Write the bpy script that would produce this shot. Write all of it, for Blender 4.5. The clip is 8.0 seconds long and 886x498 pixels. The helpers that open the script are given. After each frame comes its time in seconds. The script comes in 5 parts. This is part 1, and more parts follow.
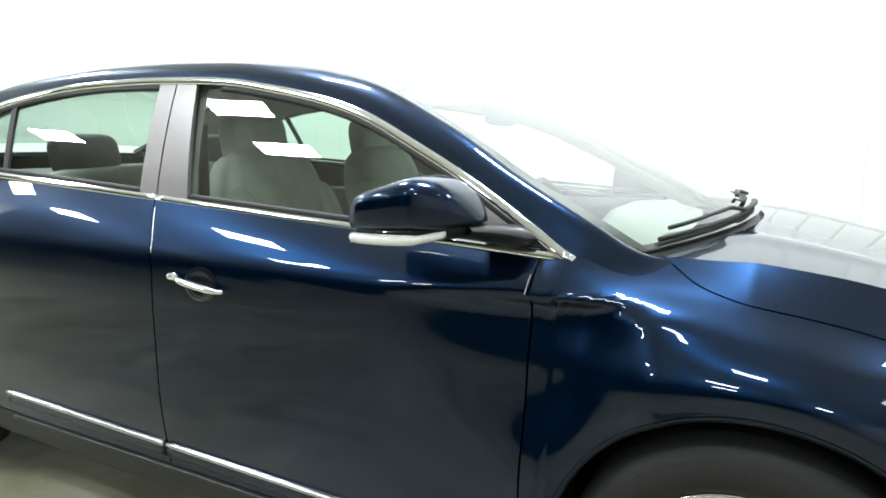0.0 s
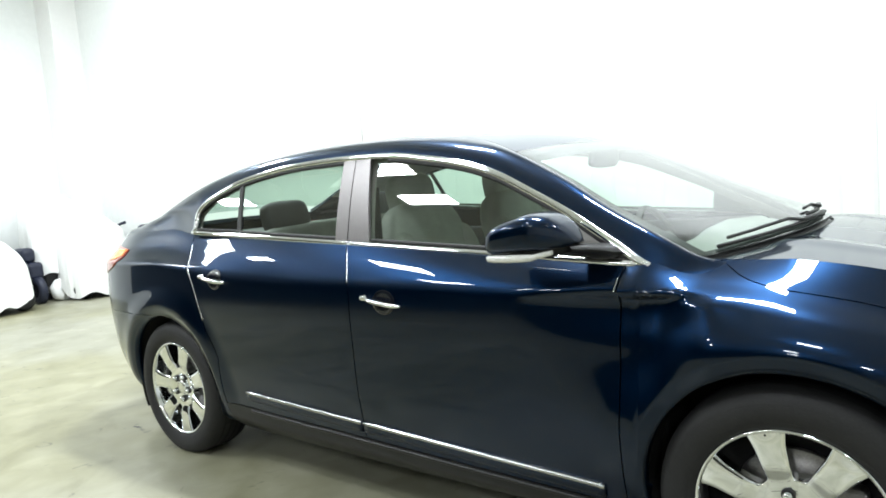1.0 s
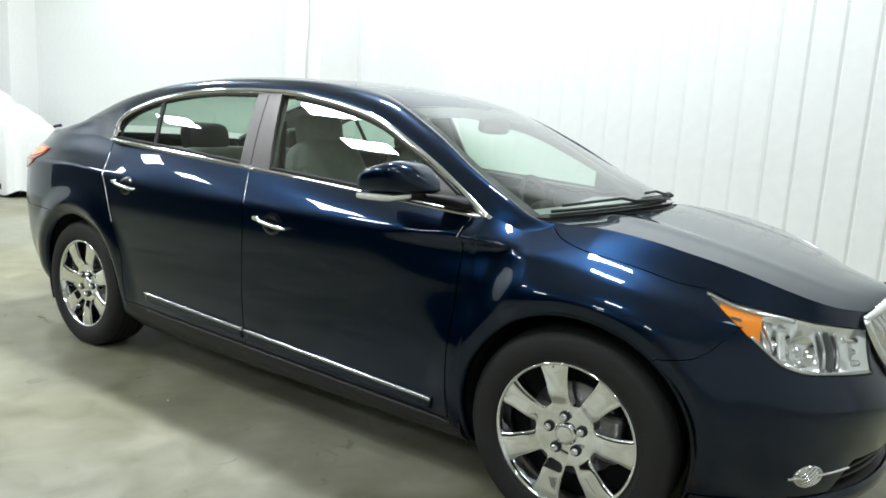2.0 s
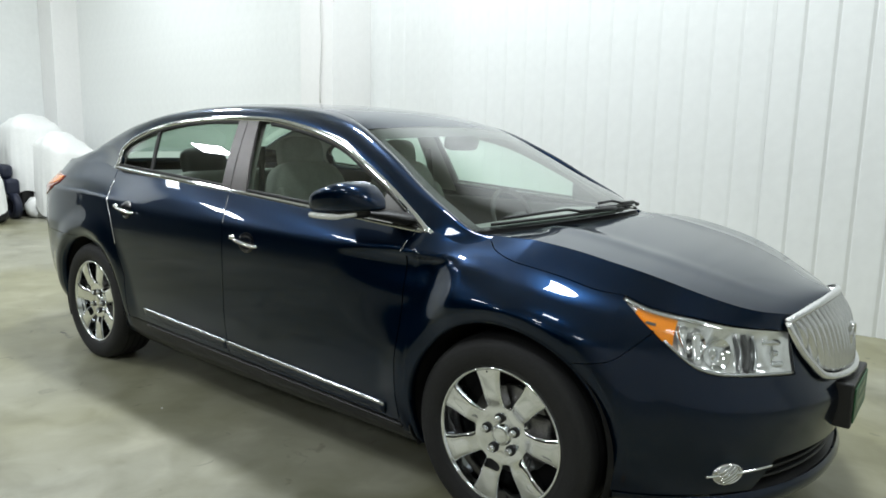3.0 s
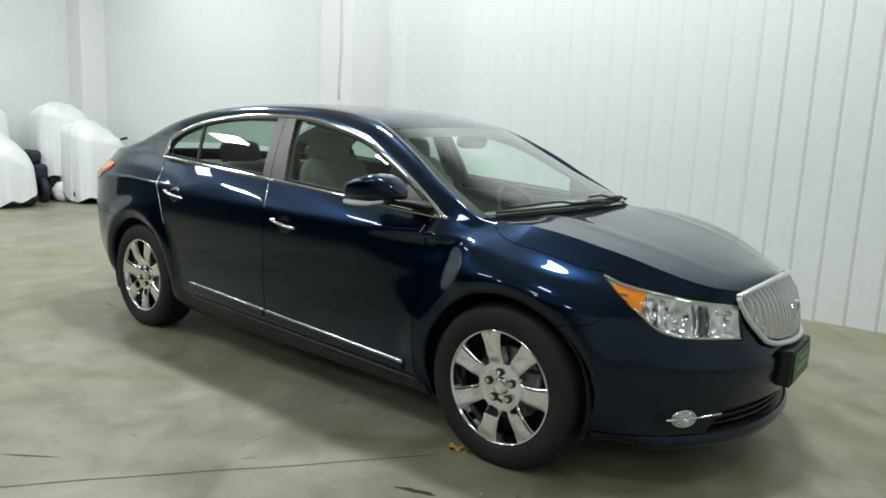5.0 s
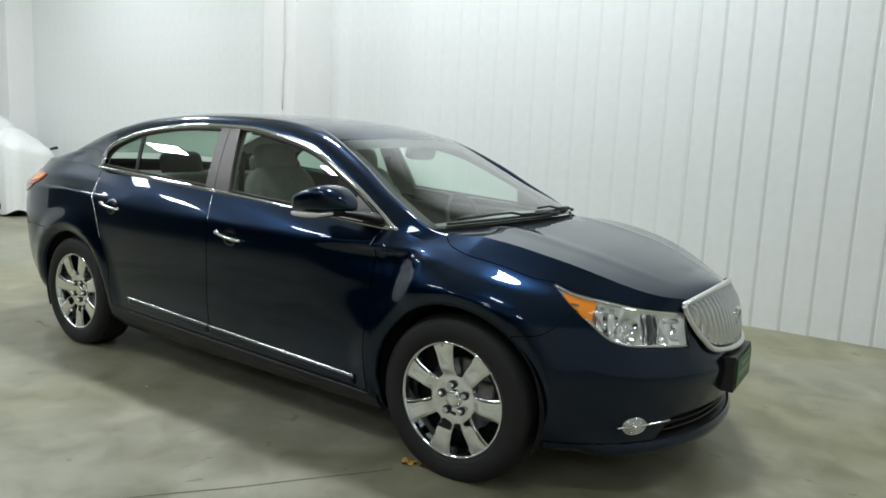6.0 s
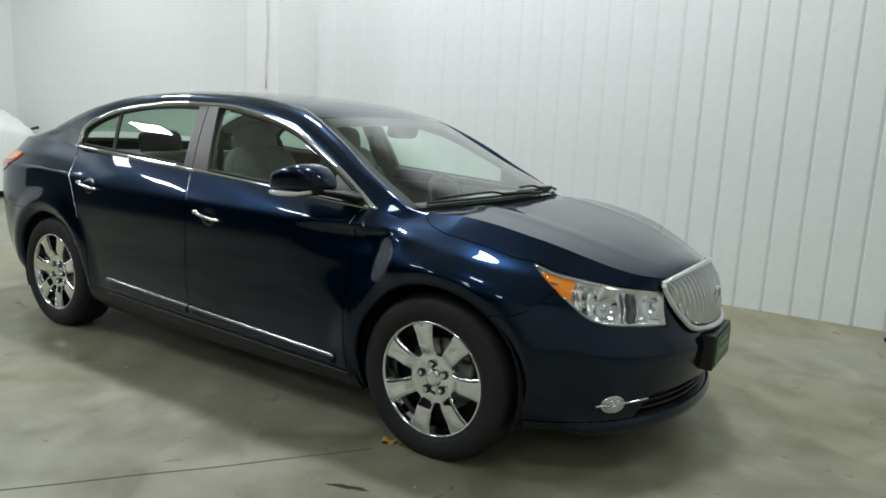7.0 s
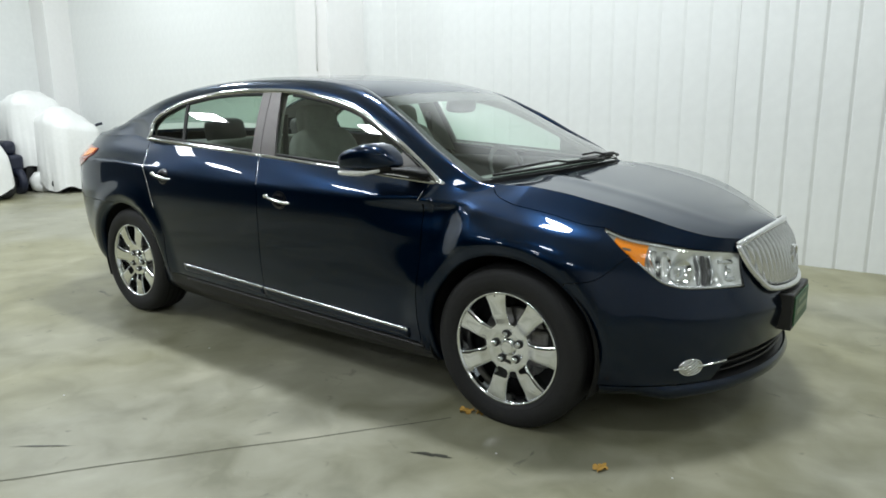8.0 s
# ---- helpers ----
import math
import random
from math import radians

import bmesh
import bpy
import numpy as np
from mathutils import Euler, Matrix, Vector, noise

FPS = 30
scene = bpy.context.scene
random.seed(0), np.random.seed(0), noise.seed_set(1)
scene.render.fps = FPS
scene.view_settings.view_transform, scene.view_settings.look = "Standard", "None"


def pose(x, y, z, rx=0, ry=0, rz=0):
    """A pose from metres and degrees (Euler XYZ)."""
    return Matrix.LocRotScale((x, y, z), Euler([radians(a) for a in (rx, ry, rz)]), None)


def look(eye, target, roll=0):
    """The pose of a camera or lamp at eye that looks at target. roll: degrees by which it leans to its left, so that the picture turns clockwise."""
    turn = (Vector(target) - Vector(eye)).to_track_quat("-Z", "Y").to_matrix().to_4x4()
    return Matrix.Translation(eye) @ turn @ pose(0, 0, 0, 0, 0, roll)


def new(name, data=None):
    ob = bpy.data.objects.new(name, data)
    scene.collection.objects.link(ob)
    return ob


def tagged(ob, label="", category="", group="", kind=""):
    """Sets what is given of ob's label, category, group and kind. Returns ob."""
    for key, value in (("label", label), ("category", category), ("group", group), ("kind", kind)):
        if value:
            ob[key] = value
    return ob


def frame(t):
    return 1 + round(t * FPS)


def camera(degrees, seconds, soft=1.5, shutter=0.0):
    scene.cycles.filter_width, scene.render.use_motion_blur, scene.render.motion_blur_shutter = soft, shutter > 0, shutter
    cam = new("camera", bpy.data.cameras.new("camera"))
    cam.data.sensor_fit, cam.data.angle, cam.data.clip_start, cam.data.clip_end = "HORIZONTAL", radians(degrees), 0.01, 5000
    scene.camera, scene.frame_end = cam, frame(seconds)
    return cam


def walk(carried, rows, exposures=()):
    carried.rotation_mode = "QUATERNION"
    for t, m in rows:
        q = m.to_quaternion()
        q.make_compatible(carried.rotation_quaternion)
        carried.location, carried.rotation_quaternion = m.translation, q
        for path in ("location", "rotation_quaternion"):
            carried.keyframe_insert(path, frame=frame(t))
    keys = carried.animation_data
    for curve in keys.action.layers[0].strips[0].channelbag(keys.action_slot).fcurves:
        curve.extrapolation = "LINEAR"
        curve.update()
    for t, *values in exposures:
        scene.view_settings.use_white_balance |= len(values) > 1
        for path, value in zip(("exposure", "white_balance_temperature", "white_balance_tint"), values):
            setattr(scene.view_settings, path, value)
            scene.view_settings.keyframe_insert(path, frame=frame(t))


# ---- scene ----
cam = camera(66.4, 8.0, 1.7)
PATH = [
    (0, (1.436, -2.187, 1.221), (0.557, -0.42, 0.897), -0.0),
    (0.2, (1.519, -2.338, 1.227), (0.518, -0.653, 0.835), 0.9),
    (0.5, (1.627, -2.456, 1.248), (0.475, -0.868, 0.859), -4.1),
    (0.7, (1.685, -2.549, 1.248), (0.45, -0.988, 1.048), -5.3),
    (1, (1.787, -2.691, 1.256), (0.557, -1.125, 1.062), -5.1),
    (1.2, (1.846, -2.726, 1.257), (0.715, -1.112, 0.919), -1.8),
    (1.5, (1.952, -2.788, 1.261), (0.921, -1.107, 0.927), 0.4),
    (1.7, (2.053, -2.804, 1.225), (1.022, -1.122, 0.898), 2.5),
    (2.8, (2.508, -2.716, 1.272), (1.291, -1.161, 0.958), 1.2),
    (3, (2.579, -2.7, 1.284), (1.363, -1.142, 0.981), 1.3),
    (3.2, (2.66, -2.715, 1.285), (1.444, -1.15, 1.022), 2.8),
    (3.5, (2.788, -2.77, 1.309), (1.52, -1.251, 1.017), 3.5),
    (4, (2.92, -2.895, 1.312), (1.582, -1.455, 0.943), 2.3),
    (4.2, (2.922, -2.931, 1.315), (1.619, -1.456, 0.96), 1.0),
    (5.3, (2.825, -3.114, 1.305), (1.631, -1.54, 0.991), 2.4),
    (5.5, (2.822, -3.113, 1.302), (1.66, -1.515, 0.989), 1.4),
    (5.8, (2.82, -3.095, 1.302), (1.698, -1.466, 1.001), 3.1),
    (6, (2.814, -3.093, 1.31), (1.716, -1.446, 1.026), 2.7),
    (6.5, (2.833, -3.058, 1.303), (1.782, -1.385, 0.996), 3.3),
    (7, (2.839, -3.056, 1.299), (1.773, -1.397, 0.963), 2.8),
    (7.3, (2.846, -3.057, 1.29), (1.745, -1.425, 0.93), 1.7),
    (7.5, (2.838, -3.076, 1.304), (1.682, -1.494, 0.905), 0.1),
    (8, (2.795, -3.131, 1.297), (1.617, -1.569, 0.884), -0.7),
]
EXPOSURES = [(0.0, 1.32), (0.7, 1.2), (1.0, 1.06), (1.2, 0.78), (1.7, 0.6), (2.8, 0.4), (3.5, 0.12), (4.0, 0.1), (5.5, 0.1), (6.2, 0.0), (7.2, -0.08), (7.6, 0.1), (8.0, 0.28)]
walk(cam, [(t, look(eye, target, roll)) for t, eye, target, roll in PATH], EXPOSURES)

# ---- light ----
world = bpy.data.worlds.new("world")
world.use_nodes = True
world.node_tree.nodes["Background"].inputs[0].default_value = (0.6, 0.65, 0.62, 1)
world.node_tree.nodes["Background"].inputs[1].default_value = 0.02
scene.world = world

BACK, END, RIGHT, FRONT, TOP = 2.885, -10.35, 9.0, -24.0, 6.2
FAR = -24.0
LAMP_Z = 5.6
# All out of view; (6.2, -8.4) is an added fill for the east wall
LAMPS = [(-6.4, 0.5, 140), (-1.6, 0.7, 138), (1.25, 0.6, 135), (5.2, 1.9, 40), (-4.2, -3.45, 78), (-4.1, -4.7, 78), (-8.5, -4.75, 95), (-9.3, -3.6, 30), (2.3, -3.7, 42), (1.5, -9.0, 60), (1.5, -12.5, 70), (6.4, -1.4, 8), (-4.1, -8.6, 55), (-4.1, -12.0, 90), (6.2, -8.4, 60)]  # x, y, watts


def place_lamps():
    for x, y, watts in LAMPS:
        data = bpy.data.lights.new("tube_light", "AREA")
        data.shape, data.size, data.size_y, data.energy = "RECTANGLE", 0.88, 0.42, watts
        data.color = (0.94, 1.0, 1.05)
        lamp = new("tube_light", data)
        lamp.matrix_world = pose(x, y, LAMP_Z - 0.03)


place_lamps()

# ---- materials ----


def material(name, base, rough=0.5, metal=0.0, vary=0.0, scale=8.0, coat=0.0, bump=0.0, bump_scale=60.0, second=None, spec=0.5, rough_vary=0.0, bump_detail=5):
    m = bpy.data.materials.new(name)
    m.use_nodes = True
    nt = m.node_tree
    b = nt.nodes["Principled BSDF"]
    b.inputs["Base Color"].default_value = (*base, 1)
    b.inputs["Roughness"].default_value = rough
    b.inputs["Metallic"].default_value = metal
    b.inputs["Specular IOR Level"].default_value = spec
    b.inputs["Coat Weight"].default_value = coat
    b.inputs["Coat Roughness"].default_value = 0.015
    co = nt.nodes.new("ShaderNodeTexCoord")
    if vary > 0:
        n1, n2 = nt.nodes.new("ShaderNodeTexNoise"), nt.nodes.new("ShaderNodeTexNoise")
        n1.inputs["Scale"].default_value, n2.inputs["Scale"].default_value = scale, scale * 9
        n1.inputs["Detail"].default_value = n2.inputs["Detail"].default_value = 4
        add = nt.nodes.new("ShaderNodeMath")
        add.operation = "ADD"
        ramp = nt.nodes.new("ShaderNodeMapRange")
        ramp.inputs["From Min"].default_value, ramp.inputs["From Max"].default_value = 0.7, 1.3
        mix = nt.nodes.new("ShaderNodeMix")
        mix.data_type = "RGBA"
        dark = second or tuple(c * (1 - vary) for c in base)
        mix.inputs["A"].default_value, mix.inputs["B"].default_value = (*dark, 1), (*base, 1)
        for n in (n1, n2):
            nt.links.new(co.outputs["Object"], n.inputs["Vector"])
        nt.links.new(n1.outputs["Fac"], add.inputs[0])
        nt.links.new(n2.outputs["Fac"], add.inputs[1])
        nt.links.new(add.outputs[0], ramp.inputs["Value"])
        nt.links.new(ramp.outputs["Result"], mix.inputs["Factor"])
        nt.links.new(mix.outputs["Result"], b.inputs["Base Color"])
        if rough_vary > 0:
            r2 = nt.nodes.new("ShaderNodeMapRange")
            r2.inputs["From Min"].default_value, r2.inputs["From Max"].default_value = 0.7, 1.3
            r2.inputs["To Min"].default_value, r2.inputs["To Max"].default_value = rough + rough_vary, rough - rough_vary
            nt.links.new(add.outputs[0], r2.inputs["Value"])
            nt.links.new(r2.outputs["Result"], b.inputs["Roughness"])
    if bump > 0:
        n3, bp = nt.nodes.new("ShaderNodeTexNoise"), nt.nodes.new("ShaderNodeBump")
        n3.inputs["Scale"].default_value, n3.inputs["Detail"].default_value = bump_scale, bump_detail
        bp.inputs["Strength"].default_value, bp.inputs["Distance"].default_value = bump, 0.01
        nt.links.new(co.outputs["Object"], n3.inputs["Vector"])
        nt.links.new(n3.outputs["Fac"], bp.inputs["Height"])
        nt.links.new(bp.outputs["Normal"], b.inputs["Normal"])
    return m


def glass_material(name, tint, gloss=1.0, ior=1.5, rough=0.0, power=5.0):
    m = bpy.data.materials.new(name)
    m.use_nodes = True
    nt = m.node_tree
    nt.nodes.remove(nt.nodes["Principled BSDF"])
    tr, gl, lw, pw, ma, mix = (nt.nodes.new("ShaderNode" + n) for n in ("BsdfTransparent", "BsdfGlossy", "LayerWeight", "Math", "Math", "MixShader"))
    tr.inputs["Color"].default_value = (*tint, 1)
    gl.inputs["Roughness"].default_value = rough
    gl.inputs["Color"].default_value = (gloss, gloss, gloss, 1)
    lw.inputs["Blend"].default_value = 0.5
    pw.operation, ma.operation = "POWER", "MULTIPLY_ADD"
    pw.inputs[1].default_value = power
    f0 = 2 * ((ior - 1) / (ior + 1)) ** 2
    ma.inputs[1].default_value, ma.inputs[2].default_value = 1 - f0, f0
    nt.links.new(lw.outputs["Facing"], pw.inputs[0])
    nt.links.new(pw.outputs[0], ma.inputs[0])
    nt.links.new(ma.outputs[0], mix.inputs[0])
    nt.links.new(tr.outputs[0], mix.inputs[1])
    nt.links.new(gl.outputs[0], mix.inputs[2])
    nt.links.new(mix.outputs[0], nt.nodes["Material Output"].inputs["Surface"])
    return m


PAINT = material("blue_paint", (0.0003, 0.0092, 0.0310), rough=0.29, metal=0.88, spec=0.1, coat=1.0, vary=0.12, scale=400)
PAINT.node_tree.nodes["Principled BSDF"].inputs["Specular Tint"].default_value = (0.70, 0.73, 0.76, 1)
PAINT.node_tree.nodes["Principled BSDF"].inputs["Coat IOR"].default_value = 1.40
CHROME = material("chrome", (0.78, 0.79, 0.80), rough=0.06, metal=1.0)
ALLOY = material("bright_alloy", (0.86, 0.88, 0.91), rough=0.05, metal=1.0, vary=0.06, scale=30, bump=0.35, bump_scale=14, bump_detail=0)
BARMETAL = material("grille_chrome", (0.80, 0.81, 0.81), rough=0.20, metal=0.80, vary=0.1, scale=40)
SATIN = material("satin_metal", (0.55, 0.56, 0.57), rough=0.22, metal=1.0)
RUBBER = material("tyre_rubber", (0.011, 0.011, 0.012), rough=0.72, vary=0.35, scale=14, bump=0.15, bump_scale=120)
BLACK = material("black_plastic_and_sill_shade", (0.012, 0.012, 0.013), rough=0.45, vary=0.3, scale=20, bump=0.05)
PIANO = material("pillar_black", (0.03, 0.03, 0.033), rough=0.22, coat=0.6, vary=0.2, scale=25)
COVER = material("satin_pillar_cover", (0.15, 0.14, 0.138), rough=0.34, metal=0.4, vary=0.12, scale=25)
SAIL = material("satin_sail_panel", (0.26, 0.25, 0.24), rough=0.42, metal=0.15, vary=0.12, scale=25)
# Body blue darkened to carry the shade inside the handle recess
CUP = material("handle_cup_shade", (0.0015, 0.003, 0.008), rough=0.25, coat=0.5, vary=0.2, scale=60)
SIGNAL = material("signal_lens", (0.80, 0.80, 0.76), rough=0.2, vary=0.3, scale=60, coat=0.8)
SEAL = material("rubber_seal", (0.008, 0.008, 0.008), rough=0.6)
UNDER = material("underbody_black", (0.005, 0.005, 0.005), rough=0.85, vary=0.4, scale=10)
GLASS = glass_material("window_glass", (0.70, 0.83, 0.75), 1.0, 1.5, 0.0, 4.2)
WINDSCREEN = glass_material("windscreen_glass", (0.78, 0.90, 0.83), 1.0, 1.52, 0.0, 4.0)
LENS = glass_material("lamp_lens", (0.98, 0.99, 0.99), 0.9, 1.38, 0.0, 5.5)
AMBER = material("amber_lens", (1.0, 0.30, 0.0), rough=0.2, vary=0.25, scale=120, coat=0.8)
RED = material("red_lens", (0.42, 0.07, 0.035), rough=0.15, vary=0.2, scale=100, coat=0.8)
REFLECTOR = material("lamp_reflector", (0.95, 0.96, 0.95), rough=0.15, metal=0.70, vary=0.1, scale=30)
SEAT = material("grey_leather", (0.40, 0.40, 0.36), rough=0.55, vary=0.25, scale=14, bump=0.2, bump_scale=160)
TRIM = material("dark_trim", (0.065, 0.065, 0.065), rough=0.6, vary=0.25, scale=12, bump=0.15, bump_scale=200)
DASH = material("grey_dashboard", (0.20, 0.21, 0.19), rough=0.6, vary=0.2, scale=12, bump=0.15, bump_scale=200)
LINER = material("headliner_cloth", (0.42, 0.42, 0.38), rough=0.9, vary=0.15, scale=20)
DISC = material("brake_disc", (0.25, 0.24, 0.23), rough=0.4, metal=0.9, vary=0.4, scale=20)
PLATE = material("green_plate", (0.02, 0.11, 0.04), rough=0.4, vary=0.2, scale=40)
BARS = material("plate_bars", (0.25, 0.30, 0.20), rough=0.5)
WALL = material("white_wall_paint", (0.78, 0.80, 0.785), rough=0.42, vary=0.06, scale=1.3, bump=0.02, bump_scale=30)
COLUMN = material("white_column_paint", (0.80, 0.80, 0.785), rough=0.5, vary=0.04, scale=2.0, bump=0.03)
CEIL = material("ceiling_paint", (0.85, 0.86, 0.85), rough=0.8, vary=0.08, scale=1.5)
# Lack of light in the far hall, put into the wall colour
UNLIT_HALL = material("unlit_hall_dark", (0.075, 0.075, 0.076), rough=0.7, vary=0.2, scale=1.0)
SHEETING = material("white_plastic_sheet", (0.84, 0.85, 0.83), rough=0.42, vary=0.06, scale=2.5, bump=0.30, bump_scale=3.2)
DARKBULK = material("dark_vehicle_parts", (0.012, 0.017, 0.042), rough=0.5, vary=0.5, scale=9)
LEAF = material("dry_leaf", (0.62, 0.36, 0.07), rough=0.7, vary=0.45, scale=40, bump=0.3)
JOINT = material("floor_joint", (0.13, 0.13, 0.095), rough=0.9, vary=0.4, scale=30)
STAIN = material("oil_stain", (0.055, 0.055, 0.042), rough=0.45, vary=0.5, scale=40)
HOUSING = material("lamp_housing", (0.7, 0.7, 0.7), rough=0.4, vary=0.05, scale=10)


def floor_material():
    m = bpy.data.materials.new("sealed_concrete")
    m.use_nodes = True
    nt = m.node_tree
    b = nt.nodes["Principled BSDF"]
    co = nt.nodes.new("ShaderNodeTexCoord")

    def noise_node(scale, detail, distort=0.0):
        n = nt.nodes.new("ShaderNodeTexNoise")
        n.inputs["Scale"].default_value, n.inputs["Detail"].default_value, n.inputs["Distortion"].default_value = scale, detail, distort
        nt.links.new(co.outputs["Object"], n.inputs["Vector"])
        return n

    big, mid, fine = noise_node(0.75, 5, 0.8), noise_node(4.2, 8, 0.6), noise_node(45, 4)

    def shade(stops):
        r = nt.nodes.new("ShaderNodeValToRGB")
        e = r.color_ramp.elements
        e[0].position, e[0].color = stops[0][0], (*stops[0][1], 1)
        e[1].position, e[1].color = stops[-1][0], (*stops[-1][1], 1)
        for at, colour in stops[1:-1]:
            r.color_ramp.elements.new(at).color = (*colour, 1)
        return r

    mul = nt.nodes.new("ShaderNodeMath")
    mul.operation = "MULTIPLY_ADD"
    mul.inputs[1].default_value = 0.55
    sub = nt.nodes.new("ShaderNodeMath")
    sub.operation = "MULTIPLY_ADD"
    sub.inputs[1].default_value, sub.inputs[2].default_value = 0.45, 0.0
    nt.links.new(big.outputs["Fac"], sub.inputs[0])
    nt.links.new(mid.outputs["Fac"], mul.inputs[0])
    nt.links.new(sub.outputs[0], mul.inputs[2])
    olive = shade(((0.36, (0.160, 0.152, 0.080)), (0.48, (0.215, 0.207, 0.122)), (0.56, (0.250, 0.241, 0.152)), (0.66, (0.310, 0.297, 0.200))))
    pale = shade(((0.36, (0.170, 0.168, 0.116)), (0.48, (0.238, 0.234, 0.172)), (0.56, (0.268, 0.264, 0.200)), (0.66, (0.330, 0.322, 0.250))))
    for r in (olive, pale):
        nt.links.new(mul.outputs[0], r.inputs["Fac"])
    zone, zmap = noise_node(0.42, 3, 0.5), nt.nodes.new("ShaderNodeMapRange")
    zmap.inputs["From Min"].default_value, zmap.inputs["From Max"].default_value = 0.42, 0.58
    nt.links.new(zone.outputs["Fac"], zmap.inputs["Value"])
    ramp = nt.nodes.new("ShaderNodeMix")
    ramp.data_type = "RGBA"
    nt.links.new(zmap.outputs["Result"], ramp.inputs["Factor"])
    nt.links.new(olive.outputs["Color"], ramp.inputs["A"])
    nt.links.new(pale.outputs["Color"], ramp.inputs["B"])
    spots = nt.nodes.new("ShaderNodeMapRange")
    spots.inputs["From Min"].default_value, spots.inputs["From Max"].default_value = 0.66, 0.74
    spots.inputs["To Min"].default_value, spots.inputs["To Max"].default_value = 1.0, 0.55
    speck = noise_node(7.0, 8, 1.2)
    nt.links.new(speck.outputs["Fac"], spots.inputs["Value"])
    mixc = nt.nodes.new("ShaderNodeMix")
    mixc.data_type, mixc.blend_type = "RGBA", "MULTIPLY"
    mixc.inputs["Factor"].default_value = 1.0
    nt.links.new(ramp.outputs["Result"], mixc.inputs["A"])
    nt.links.new(spots.outputs["Result"], mixc.inputs["B"])
    nt.links.new(mixc.outputs["Result"], b.inputs["Base Color"])
    r = nt.nodes.new("ShaderNodeMapRange")
    r.inputs["To Min"].default_value, r.inputs["To Max"].default_value = 0.30, 0.52
    nt.links.new(mid.outputs["Fac"], r.inputs["Value"])
    nt.links.new(r.outputs["Result"], b.inputs["Roughness"])
    bp = nt.nodes.new("ShaderNodeBump")
    bp.inputs["Strength"].default_value, bp.inputs["Distance"].default_value = 0.08, 0.004
    nt.links.new(fine.outputs["Fac"], bp.inputs["Height"])
    nt.links.new(bp.outputs["Normal"], b.inputs["Normal"])
    return m


CONCRETE = floor_material()

# ---- mesh helpers ----


def make(name, verts, faces, mat, parent=None, label="", smooth=False):
    me = bpy.data.meshes.new(name)
    me.from_pydata([tuple(map(float, v)) for v in verts], [], faces)
    me.materials.append(mat)
    if smooth:
        me.polygons.foreach_set("use_smooth", [True] * len(me.polygons))
    me.update()
    ob = new(name, me)
    if parent is not None:
        ob.parent = parent
    if label:
        tagged(ob, label)
    return ob


def part(name, bm, mat, parent=None, label="", smooth=False):
    me = bpy.data.meshes.new(name)
    bm.to_mesh(me)
    bm.free()
    me.materials.append(mat)
    if smooth:
        me.polygons.foreach_set("use_smooth", [True] * len(me.polygons))
    ob = new(name, me)
    if parent is not None:
        ob.parent = parent
    if label:
        tagged(ob, label)
    return ob


def empty(name, label, category, group="", at=(0, 0, 0)):
    ob = new(name)
    ob.location = at
    return tagged(ob, label, category, group)


def box_bm(x0, x1, y0, y1, z0, z1, bevel=0.0, seg=2, bm=None):
    own = bm or bmesh.new()
    r = bmesh.ops.create_cube(own, size=1.0)
    vs = r["verts"]
    for v in vs:
        v.co = ((x0 + x1) / 2 + v.co.x * (x1 - x0), (y0 + y1) / 2 + v.co.y * (y1 - y0), (z0 + z1) / 2 + v.co.z * (z1 - z0))
    if bevel > 0:
        es = list({e for v in vs for e in v.link_edges})
        bmesh.ops.bevel(own, geom=es, offset=bevel, segments=seg, profile=0.5, affect="EDGES")
    return own


class Net:
    """Collects grids of points into one mesh."""

    def __init__(self):
        self.v, self.f = [], []

    def grid(self, p, thick=0.0, outward=None, closed=False):
        p = np.asarray(p, float)
        nu, nv = p.shape[:2]
        du, dv = np.gradient(p, axis=0), np.gradient(p, axis=1)
        n = np.cross(du, dv)
        n /= np.linalg.norm(n, axis=-1, keepdims=True) + 1e-12
        centre = p.reshape(-1, 3).mean(0)
        way = np.array(outward if outward is not None else centre - np.array([centre[0] * 0.75, 0, 0.55]))
        flip = (n.reshape(-1, 3).mean(0) @ way) < 0
        base = len(self.v)
        self.v += list(p.reshape(-1, 3))
        for i in range(nu - 1):
            for j in range(nv - 1):
                a, b, c, d = base + i * nv + j, base + (i + 1) * nv + j, base + (i + 1) * nv + j + 1, base + i * nv + j + 1
                self.f.append((a, d, c, b) if flip else (a, b, c, d))
        if thick > 0:
            ring = [(i, 0) for i in range(nu)] + [(nu - 1, j) for j in range(1, nv)] + [(i, nv - 1) for i in range(nu - 2, -1, -1)] + [(0, j) for j in range(nv - 2, 0, -1)]
            sgn = -1 if not flip else 1
            b0 = len(self.v)
            m = len(ring)
            self.v += [p[i, j] for i, j in ring] + [p[i, j] + sgn * thick * n[i, j] for i, j in ring]
            for k in range(m):
                k2 = (k + 1) % m
                q = (b0 + k, b0 + m + k, b0 + m + k2, b0 + k2)
                self.f.append(q if not flip else q[::-1])
        return self

    def make(self, name, mat, parent=None, label=""):
        return make(name, self.v, self.f, mat, parent, label, True)


def sided(p, side):
    """Half-width points laid on the car's right (-1) or left (1) flank."""
    p = np.array(p, float)
    p[..., 1] *= side
    return p


